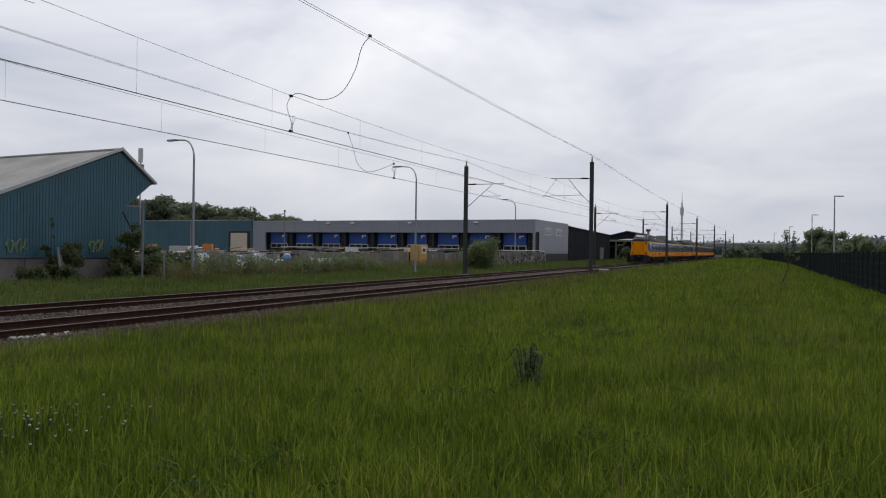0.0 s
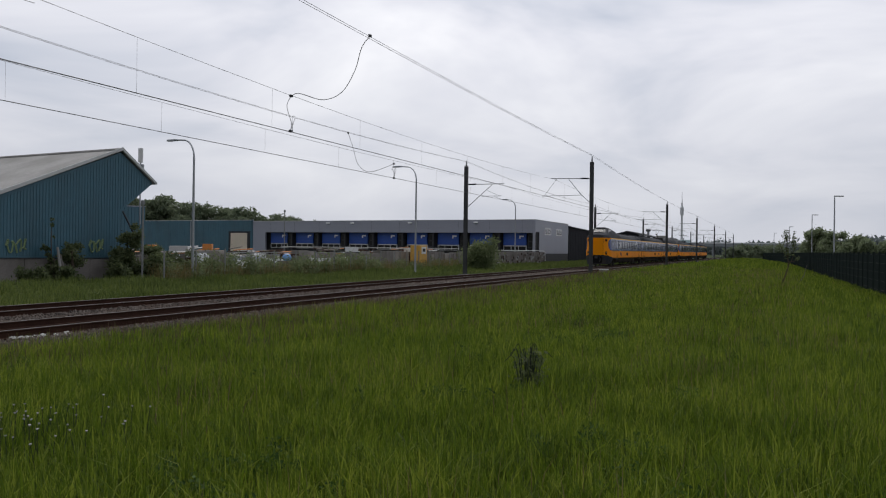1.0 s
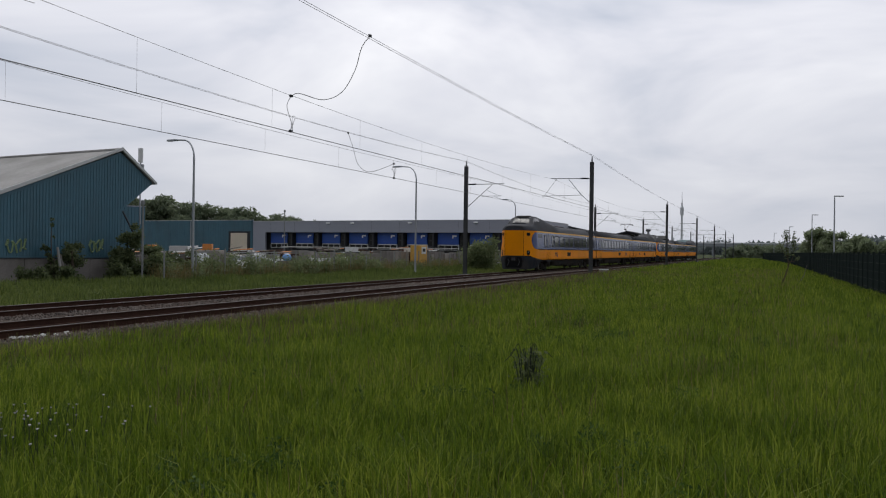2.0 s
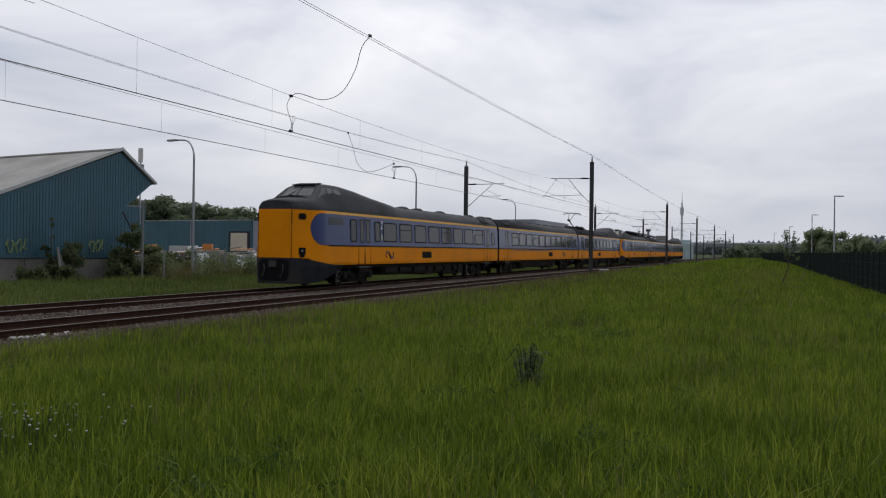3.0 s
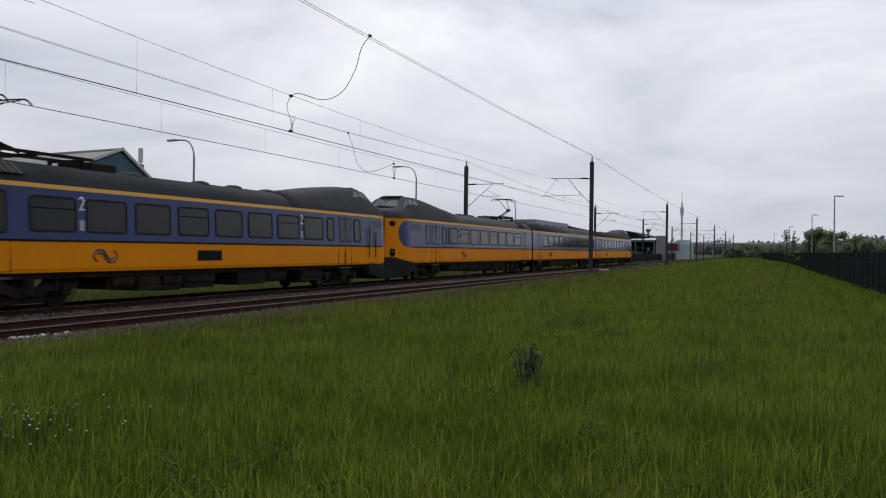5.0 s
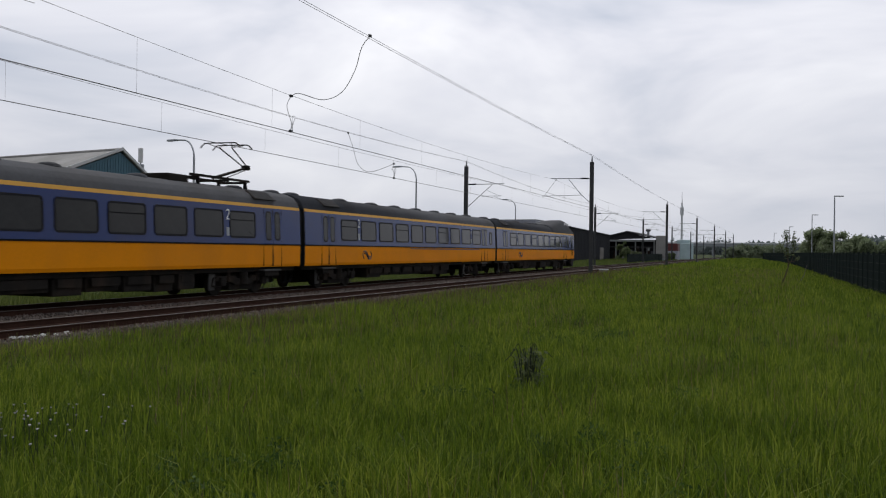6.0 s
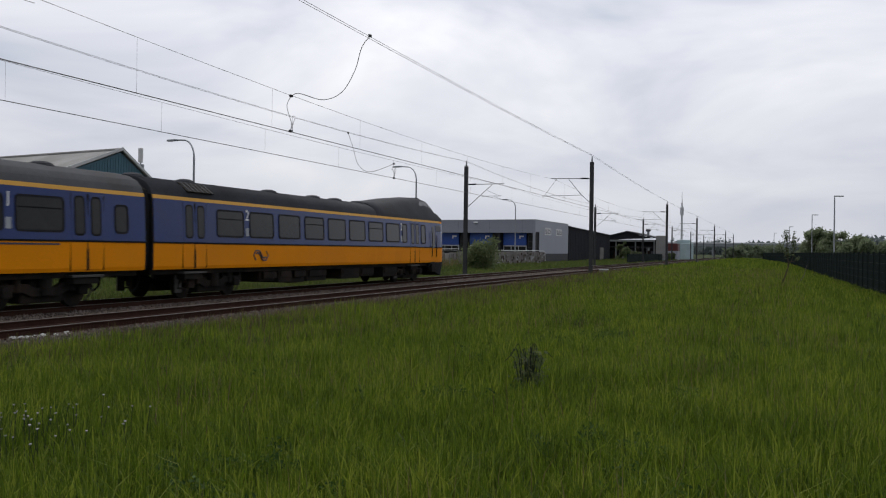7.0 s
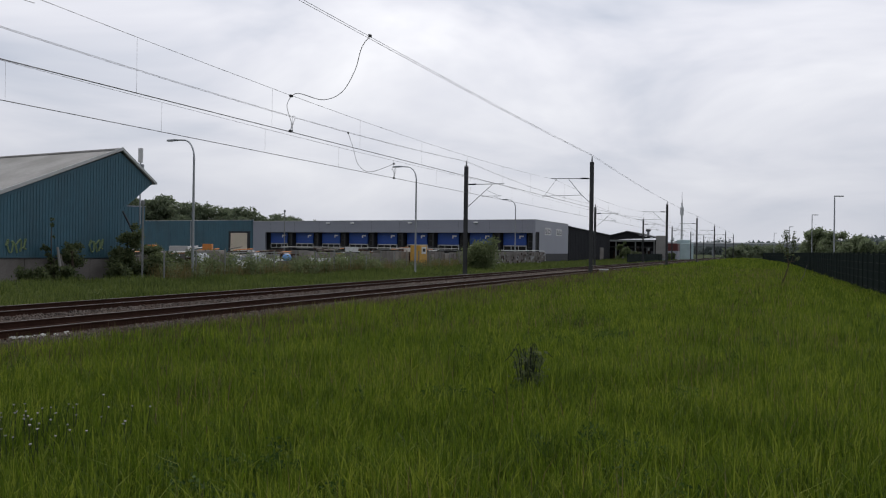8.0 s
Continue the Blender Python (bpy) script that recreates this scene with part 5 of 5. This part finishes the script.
            part("block", B(a, a + rr.uniform(0.2, 0.5), b, b + rr.uniform(0.2, 0.6), -0.35, top - rr.uniform(0.0, 0.5), bevel=0.03), rr.choice((PLANKGREY, SLEEPER, RUST, CONCRETE, FIBRE)), pl)
        for j in range(4):
            a = rr.uniform(-0.6, 0.6)
            part("board", T([(a, -1.3, top + 0.05 + 0.05 * j), (a + rr.uniform(-0.3, 0.3), 1.3, top + 0.05 + 0.06 * j + rr.uniform(-0.06, 0.14))], 0.04, n=4), rr.choice((PLANKGREY, TRIMWHITE, ORANGE, RUST, SLEEPER)), pl)
    # white-wrapped pallets behind the fence
    for k in range(9):
        yy = 50.5 + 2.3 * k + rr.uniform(-0.6, 0.6)
        h = rr.uniform(1.1, 1.6)
        p = root("wrapped_pallet", pose(-32.4 - rr.uniform(0, 1.5), yy, -0.35, 0, 0, rr.uniform(-15, 15)), "goods wrapped in white plastic on a wooden pallet", "pallet", "pallets in the yard")
        part("pallet", B(-0.6, 0.6, -0.5, 0.5, 0, 0.14), PLANKGREY, p)
        part("load", B(-0.55, 0.55, -0.45, 0.45, 0.14, h, bevel=0.06), (WHITEBAG, PLANKGREY, WHITEBAG, GALV)[k % 4], p)
        part("strap", B(-0.56, 0.56, -0.04, 0.04, 0.13, h + 0.01), RUBBER, p)
    for x, yy, z, s, mt, lb in ((-36, 49.5, 1.6, 0.24, ORANGE, "orange-brown crate on a stack"), (-34.2, 52.8, 1.7, 0.3, ORANGE, "orange-brown crate on a stack"), (-36, 52.4, 1.55, 0.6, TRIMWHITE, "pale board on a stack")):
        c = root("crate", pose(x, yy, 0, 0, 0, 20), lb, "crate", "crates")
        part("base_block", B(-0.9, 0.9, -0.9, 0.9, -0.4, z - 0.3, bevel=0.04), PLANKGREY, c)
        part("box", B(-s, s, -s * 0.7, s * 0.7, z - 0.3, z + 0.1, bevel=0.03), mt, c)
    bt = root("blue_barrel", pose(-32.3, 59.8, -0.3), "light blue plastic barrel behind the fence", "barrel")
    bm = bmesh.new()
    bmesh.ops.create_uvsphere(bm, u_segments=16, v_segments=10, radius=0.33, matrix=Matrix.Translation((0, 0, 1.22)) @ Matrix.Diagonal((1, 1, 0.9, 1)))
    part("body", bm, BLUEBAG, bt)
    part("stand", B(-0.5, 0.5, -0.5, 0.5, 0, 1.0, bevel=0.04), PLANKGREY, bt)
    # long stack of concrete and timber panels with a pale rail on top
    w = root("panel_stack", pose(-33.0, 0, 0), "long stack of grey stained panels under a pale rail", "stack")
    y = 61.0
    while y < 100:
        wd = rr.uniform(0.8, 2.2)
        part("panel", B(-0.5, 0.2 + rr.uniform(-0.15, 0.15), y, y + wd - 0.05, -0.5, 1.35 + rr.uniform(-0.25, 0.1), bevel=0.02), rr.choice((PLANKGREY, CONCRETE, PLANKGREY, RUST)), w)
        y += wd
    part("rail", T([(0.1, 60, 1.68), (0.1, 100, 1.74)], 0.05, n=6), FIBRE, w, "pale horizontal rail")
    for k in range(2):
        part("sign", B(0.2, 0.25, 70.5 + 13 * k, 73.0 + 13 * k, 1.35, 1.75), WHITEBAG, w, "pale sign board")
    cb = root("yellow_cabinet", pose(-31.5, 84, 0), "faded yellow cabinet with a white panel", "cabinet")
    part("body", B(-0.5, 0.5, -0.9, 0.9, -0.5, 2.0, bevel=0.04), CABYELLOW, cb)
    part("panel", B(0.5, 0.53, -0.6, 0.6, 1.2, 1.85, bevel=0.01), WHITEBAG, cb)
    # flat dark plate paints the shaded inside of an opening
    part("opening", B(0.53, 0.545, -0.35, 0.35, 1.4, 1.7), DARKHOLE, cb)
    # rubble-filled cages up to the end of the yard
    g = root("stone_cages", pose(-29.6, 0, 0), "row of wire cages filled with mixed rubble", "gabion")
    y = 92.0
    for k in range(16):
        c = part("cage", B(-0.5, 0.0, y, y + 2.2, -0.5, 1.45, bevel=0.03), CONCRETE, g)
        for j in range(18):
            a, b = y + rr.uniform(0.05, 1.75), rr.uniform(-0.3, 1.1)
            part("rubble", B(0.0, 0.05, a, a + rr.uniform(0.2, 0.5), b, b + rr.uniform(0.15, 0.35), bevel=0.02), rr.choice((CONCRETE, GALV, PLANKGREY, FIBRE, RUST, PLANKGREY, SLEEPER)), c)
        y += 2.25
    part("cage_rail", T([(0, 92, 1.62), (0, 127, 1.62), (0, 128.2, 1.4), (0, 128.4, 0.2)], 0.05, n=6), TRIMWHITE, g, "pale bent rail")


def street_lamp(x, y, h, arm, az, style, label):
    l = root("street_lamp", pose(x, y, 0, 0, 0, az), label, "street lamp", "street lamps")
    if style == "curved":
        part("pole", T([(0, 0, -0.5), (0, 0, 2.2), (0, 0, h - 1.1)], 0.09, 0.06, 10), GALV, l)
        pts = [(0, 0, h - 1.1)] + [(-1.0 + 1.0 * math.cos(radians(a)), 0, h - 1.1 + 1.05 * math.sin(radians(a))) for a in range(10, 91, 10)] + [(-arm, 0, h)]
        part("arm", T(pts, 0.05, 0.045, 8), GALV, l)
        part("lamp_head", B(-arm - 0.75, -arm + 0.05, -0.12, 0.12, h - 0.06, h + 0.06, bevel=0.04), GALV, l, "flat grey lamp head")
    else:
        part("pole", T([(0, 0, -0.5), (0, 0, h)], 0.10, 0.06, 10), GALV, l)
        part("lamp_head", B(-0.05, 0.95, -0.13, 0.13, h - 0.02, h + 0.1, bevel=0.03), GALV, l, "flat grey lamp head")


# ---- plants ----
def tree(name, x, y, h, lobes, n, size, material, label, category="tree", trunk=0.15, z0=-0.4, group=""):
    t = root(name, pose(x, y, z0), label, category, group)
    rng = np.random.default_rng(int(abs(x * 13 + y * 7)) + n)
    top = max(l[2] for l in lobes)
    part("trunk", T([(0, 0, -0.1), (0.05, 0.02, top * 0.4), (0.0, 0.05, top * 0.8)], trunk, trunk * 0.4, 8), BARK, t)
    for l in lobes[:8]:
        part("limb", T([(0.03, 0.02, top * 0.3), (l[0] * 0.6, l[1] * 0.6, l[2] * 0.75), (l[0], l[1], l[2])], trunk * 0.4, trunk * 0.12, 6), BARK, t)
    v, f = leaf_cloud(rng, lobes, n, size)
    raw("crown", v, f, 4, material, "", "", "", t)
    return t


def lobes_for(rng, h, w, n, low=0.25):
    out = []
    for k in range(n):
        a, r = rng.uniform(0, 6.28), w * rng.uniform(0, 0.62) ** 0.8
        z = h * rng.uniform(low, 0.86)
        q = w * rng.uniform(0.28, 0.5) * (1.1 - 0.5 * z / h)
        out.append((r * math.cos(a), r * math.sin(a), z, q, q, q * 0.85))
    return out


def woods(name, pts, material, label, size, n, kind="stuff"):
    """A far belt of trees as one mass of leaf clumps: pts are (x, y, height, width)."""
    rng = np.random.default_rng(len(pts) * 31 + n)
    lobes = []
    r2 = random.Random(n)
    for x, y, h, w in pts:
        for l in lobes_for(r2, h, w, 14, 0.1):
            lobes.append((x + l[0], y + l[1], l[2] - 0.4, l[3], l[4], l[5]))
    v, f = leaf_cloud(rng, lobes, n, size, 0.14)
    raw(name, v, f, 4, material, label, "trees", kind)


def plants():
    r = random.Random(9)
    tree("bush", -26.0, 86.7, 3.3, lobes_for(r, 3.7, 2.5, 16, 0.15) + [(0, 0, 1.3, 1.7, 1.7, 1.2)], 13000, 0.085, LEAFBUSH, "round grey-green willow bush beside the far track", "bush", 0.07)
    # shrubs and climbers against the plinth of the blue hall
    for x, y, h, w, n in ((-34.4, 45.0, 3.6, 1.15, 6500), (-33.2, 48.2, 1.9, 1.2, 3000), (-35.8, 42.0, 2.9, 0.95, 2600), (-36.0, 41.0, 2.2, 0.7, 1300), (-36.2, 41.0, 4.0, 0.32, 450), (-34.8, 44.6, 1.2, 0.8, 1400), (-33.9, 46.6, 2.2, 1.1, 3500), (-36.9, 48.9, 2.0, 1.1, 2600), (-36.0, 49.6, 1.7, 1.1, 2400), (-36.2, 50.5, 2.2, 1.2, 3000), (-32.8, 45.6, 1.6, 1.3, 3500), (-32.4, 50.0, 1.3, 1.2, 2500), (-33.8, 43.6, 1.0, 0.9, 1800), (-34.6, 40.6, 0.9, 0.9, 1500), (-35.2, 38.6, 0.9, 1.0, 1500), (-32.0, 47.4, 1.5, 1.0, 2600)):
        tree("shrub", x, y, h, lobes_for(r, h, w, 11, 0.12), n, 0.085, SHADELEAF, "scruffy green shrub against the concrete plinth", "shrub", 0.05, group="shrubs by the hall")
    for x, y, h, w in ((-30.2, 200, 4.6, 1.4), (-29.2, 204, 3.0, 1.6), (-28.0, 209, 2.2, 1.5), (-24.0, 246, 2.0, 1.8)):
        tree("bush", x, y, h, lobes_for(r, h, w, 10, 0.15), 2600, 0.18, SHADELEAF, "scruffy green bush between the sheds", "bush", 0.08, group="bushes by the sheds")
    t = root("dead_trunk", pose(-35.3, 40.9, -0.4, 0, 0, 0), "pale leaning dead trunk against the plinth", "tree trunk")
    part("stem", T([(0, 0, 0), (0.05, -0.25, 0.9), (0.05, -0.45, 1.9)], 0.09, 0.06, 8), FIBRE, t)
    part("stem", T([(0.1, 0.25, 0), (0.08, -0.05, 0.8), (0.08, -0.3, 1.5)], 0.08, 0.06, 8), CONCRETE, t)
    part("stem", T([(-0.1, 0.9, 0), (-0.08, 0.85, 0.9), (-0.08, 0.8, 1.7)], 0.08, 0.06, 8), BARK, t)
    # belt of trees behind the low halls
    woods("tree_belt", [(-152 + 1.5 * k + r.uniform(-1, 1), 190 + 0.5 * k + r.uniform(-3, 5), 16.4 - 0.24 * k + r.uniform(-1.0, 0.5), 6.5) for k in range(32)], LEAF, "dense belt of dull green trees behind the halls", 0.36, 190000)
    woods("tree_belt", [(-103 + 1.5 * k, 207, 8.9 + r.uniform(-0.5, 0.5), 1.9) for k in range(4)] + [(-88.5, 207, 7.9, 1.3)], LEAF, "tree tops showing over the hall roof", 0.32, 6000)
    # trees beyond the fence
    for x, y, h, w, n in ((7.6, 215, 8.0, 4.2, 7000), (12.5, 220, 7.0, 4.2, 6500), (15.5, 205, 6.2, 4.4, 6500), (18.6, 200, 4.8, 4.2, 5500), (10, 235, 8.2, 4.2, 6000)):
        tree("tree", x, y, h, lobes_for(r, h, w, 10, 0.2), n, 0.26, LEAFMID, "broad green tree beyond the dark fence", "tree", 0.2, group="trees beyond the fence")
    for x, y, h, w, n in ((-12, 330, 3.6, 5, 4500), (-7, 335, 5.2, 5.5, 5000), (-1, 345, 4.2, 5.5, 3500)):
        tree("tree", x, y, h, lobes_for(r, h, w, 8, 0.1), n, 0.36, LEAF, "low green bushy tree far down the line", "tree", 0.2, group="far trees")
    woods("far_woods", [(60 + 26 * k, 820 + r.uniform(-40, 40), 10 + r.uniform(-2, 3), 34) for k in range(22)], LEAFFAR, "line of woods on the horizon, haze put into the leaf colour", 2.0, 46000)
    woods("far_woods", [(-330 + 34 * k, 1000 + r.uniform(-40, 40), 5.5 + r.uniform(-1.5, 1.5), 36) for k in range(14)], LEAFFAR, "line of woods on the horizon, haze put into the leaf colour", 2.0, 30000)
    # thin sapling in the meadow near the fence
    s = root("sapling", pose(0.43, 54.2, -0.12) @ Matrix.Scale(0.71, 4), "thin leaning sapling with sparse leaves in the meadow", "sapling")
    part("stem", T(smooth([(-0.15, 0, 0), (0.2, 0, 0.8), (0.42, 0, 1.6), (0.36, 0, 2.4), (0.28, 0, 3.6), (0.2, 0, 4.1)]), 0.055, 0.02, 7), BARK, s)
    for pts in ([(0.42, 0, 1.6), (0.75, 0, 2.3), (0.85, 0.1, 3.3), (0.75, 0.1, 4.0)], [(0.38, 0, 2.2), (0.0, 0, 2.8), (-0.25, 0.1, 3.4)], [(0.3, 0, 3.0), (0.5, 0.1, 3.6), (0.45, 0.1, 4.3)], [(0.4, 0, 1.9), (0.9, 0.2, 2.0), (1.15, 0.2, 2.4)]):
        part("side_stem", T(smooth(pts), 0.03, 0.01, 6), BARK, s)
    part("fallen_stake", T([(1.05, 0.3, 0.0), (1.55, 0.4, 0.9), (1.75, 0.5, 1.7)], 0.03, 0.02, 6), PLANKGREY, s)
    rng = np.random.default_rng(77)
    v, f = leaf_cloud(rng, [(0.25, 0, 3.8, 0.3, 0.3, 0.55), (0.8, 0, 3.3, 0.25, 0.3, 0.8), (-0.2, 0, 3.1, 0.3, 0.3, 0.35), (0.35, 0, 2.6, 0.3, 0.3, 0.5), (1.1, 0.2, 2.2, 0.2, 0.2, 0.2)], 760, 0.07)
    raw("leaves", v, f, 4, SHADELEAF, "", "", "", s)
    # dark thistle clump in the meadow and weeds along the yard fence
    th = root("thistle_clump", pose(-2.83, 11.45, -0.1), "dark green thistle clump standing in the meadow", "thistle")
    for k in range(22):
        a, q = r.uniform(0, 6.28), r.uniform(0.05, 0.26)
        h = r.uniform(0.38, 0.6)
        part("stalk", T(smooth([(q * math.cos(a) * 0.4, q * math.sin(a) * 0.4, 0), (q * math.cos(a) * 0.8, q * math.sin(a) * 0.8, h), (q * math.cos(a) * 1.3, q * math.sin(a) * 1.3, h - 0.05)], 4), 0.007, 0.004, 5), DARKSTALK, th)
    v, f = leaf_cloud(rng, [(0.02, 0, 0.42, 0.12, 0.12, 0.16), (-0.12, 0.05, 0.36, 0.1, 0.1, 0.14), (0.14, 0, 0.38, 0.1, 0.1, 0.14), (0, 0, 0.2, 0.22, 0.22, 0.14)], 420, 0.028)
    raw("leaves", v, f, 4, SHADELEAF, "", "", "", th)
    for k in range(60):
        x, y = r.gauss(-5.8, 0.5), r.gauss(6.25, 0.5)
        fl = root("daisy", pose(x, y, -0.1, r.uniform(-12, 12), r.uniform(-12, 12), 0), "small white flower on a thin stalk in the meadow", "flower", "white meadow flowers")
        hh = r.uniform(0.26, 0.40)
        part("stalk", T([(0, 0, 0), (0, 0, hh)], 0.003, n=4), DARKSTALK, fl)
        bm = bmesh.new()
        bmesh.ops.create_cone(bm, cap_ends=True, segments=8, radius1=0.006, radius2=r.uniform(0.008, 0.014), depth=0.01, matrix=Matrix.Translation((0, 0, hh)))
        part("flower_head", bm, PETAL, fl)
    x, y, rg = scatter(5000, -9, 8, 4.5, 30, 33)
    k = patchy(x, y, 0.8, 4.0) > 0.84
    blades("sorrel_stalks", x[k], y[k], rg.uniform(0.35, 0.6, k.sum()), np.full(k.sum(), 0.008), SORREL, "reddish-brown sorrel stalks among the grass", 0.3, "weeds")
    lob = []
    for k in range(200):
        y = r.uniform(44, 108)
        h = r.uniform(0.5, 1.75) * (1.0 if y < 72 else 0.7)
        lob.append((r.uniform(-32.0, -30.2), y, h * 0.4 - 0.4, 0.5, 0.6, h * 0.6))
    v, f = leaf_cloud(rng, lob, 46000, 0.085)
    raw("fence_weeds", v, f, 4, LEAFBUSH, "tangled weeds and brambles along the yard fence", "weeds")
    x, y, rg = scatter(9000, -31.6, -29.9, 43, 125, 21)
    blades("reed_stalks", x, y, rg.uniform(0.5, 1.3, len(x)), np.full(len(x), 0.03), DRYGRASS, "dry tan and green stalks along the yard fence", 0.2, "weeds")


PETAL = mat("white_petals", (0.33, 0.32, 0.32), 0.8, var=0.1, per=0.2)
SORREL = leaf_mat("sorrel", (0.07, 0.05, 0.03), (0.11, 0.07, 0.045), (0.17, 0.12, 0.08))
DARKSTALK = mat("dark_thistle_stalk", (0.035, 0.045, 0.03), 0.8, var=0.3)


def meadow_fence():
    f = root("mesh_fence", pose(0, 0, 0), "dark green welded mesh fence bordering the meadow", "fence")
    bm = bmesh.new()
    zig = []
    for k in range(24):
        zig += [(-0.012, 0.05 + 0.1 * k), (0.012, 0.1 + 0.1 * k)]
    prism(bm, [(x - 0.006, y) for x, y in zig] + [(x + 0.006, y) for x, y in zig[::-1]], 0.05, 2.12, "z")
    panel = bpy.data.meshes.new("fence_panel")
    bm.to_mesh(panel)
    bm.free()
    panel.materials.append(FENCEDARK)
    bm = B(-0.08, 0.03, -0.035, 0.035, -0.4, 2.2, bevel=0.006)
    postm = bpy.data.meshes.new("fence_post")
    bm.to_mesh(postm)
    bm.free()
    postm.materials.append(FENCEDARK)
    bm = B(-0.022, 0.022, 0.5, 2.0, 0.0, 0.007)
    wire = bpy.data.meshes.new("rail_wire")
    bm.to_mesh(wire)
    bm.free()
    wire.materials.append(MASTMAT)
    line = [(5.9, 38), (5.2, 51), (2.6, 164), (-2.4, 234)]
    for (x0, y0), (x1, y1) in zip(line, line[1:]):
        ln = math.hypot(x1 - x0, y1 - y0)
        n = int(ln / 2.5)
        a = -math.degrees(math.atan2(x1 - x0, y1 - y0))
        for k in range(n + 1):
            t = k * 2.5 / ln
            m = pose(x0 + (x1 - x0) * t, y0 + (y1 - y0) * t, -0.36, 0, 0, a)
            share("fence_post", postm, f, m)
            if k < n:
                pn = share("fence_panel", panel, f, m)
                for z in (0.25, 0.7, 1.15, 1.6, 2.05):
                    share("rail_wire", wire, pn, pose(0, 0, z))


def distance():
    t = root("telecom_tower", pose(-57, 640, 0), "slender pale telecom tower far beyond the railway", "tower")
    part("shaft", T([(0, 0, -0.5), (0, 0, 22), (0, 0, 34)], 0.8, 0.5, 10), HAZEPALE, t)
    part("antenna_drum", T([(0, 0, 26), (0, 0, 31)], 1.2, 1.2, 12), HAZEPALE, t, "grey antenna ring")
    part("mast", T([(0, 0, 34), (0, 0, 41)], 0.25, 0.12, 8), HAZEPALE, t)
    v = root("viaduct", pose(-70, 560, 0), "low grey road viaduct across the railway far off", "viaduct")
    part("deck", B(-20, 85, -4, 4, 5.2, 6.8), HAZEGREY, v)
    part("parapet", B(-20, 85, -4.2, -4.05, 6.8, 7.5), HAZEPALE, v)
    for k in range(8):
        part("pier", B(-15 + 13 * k, -13.6 + 13 * k, -3, 3, -0.5, 5.2), HAZEGREY, v)


gable_hall()
grey_hall()
dark_sheds()
yard()
street_lamp(-31.3, 46.8, 7.8, 1.7, -19, "curved", "tall grey street lamp with a curved arm")
street_lamp(-26.0, 68.6, 8.05, 1.6, -19, "curved", "tall grey street lamp with a curved arm")
street_lamp(-30.0, 113.6, 7.9, 1.2, -19, "curved", "tall grey street lamp with a curved arm")
for x, y in ((6.2, 112.7), (5.8, 166.3), (3.4, 240), (0.0, 314)):
    street_lamp(x, y, 8.0, 0.9, 15, "straight", "slim grey street lamp with a flat head beyond the fence")
plants()
distance()
meadow_fence()
motions()
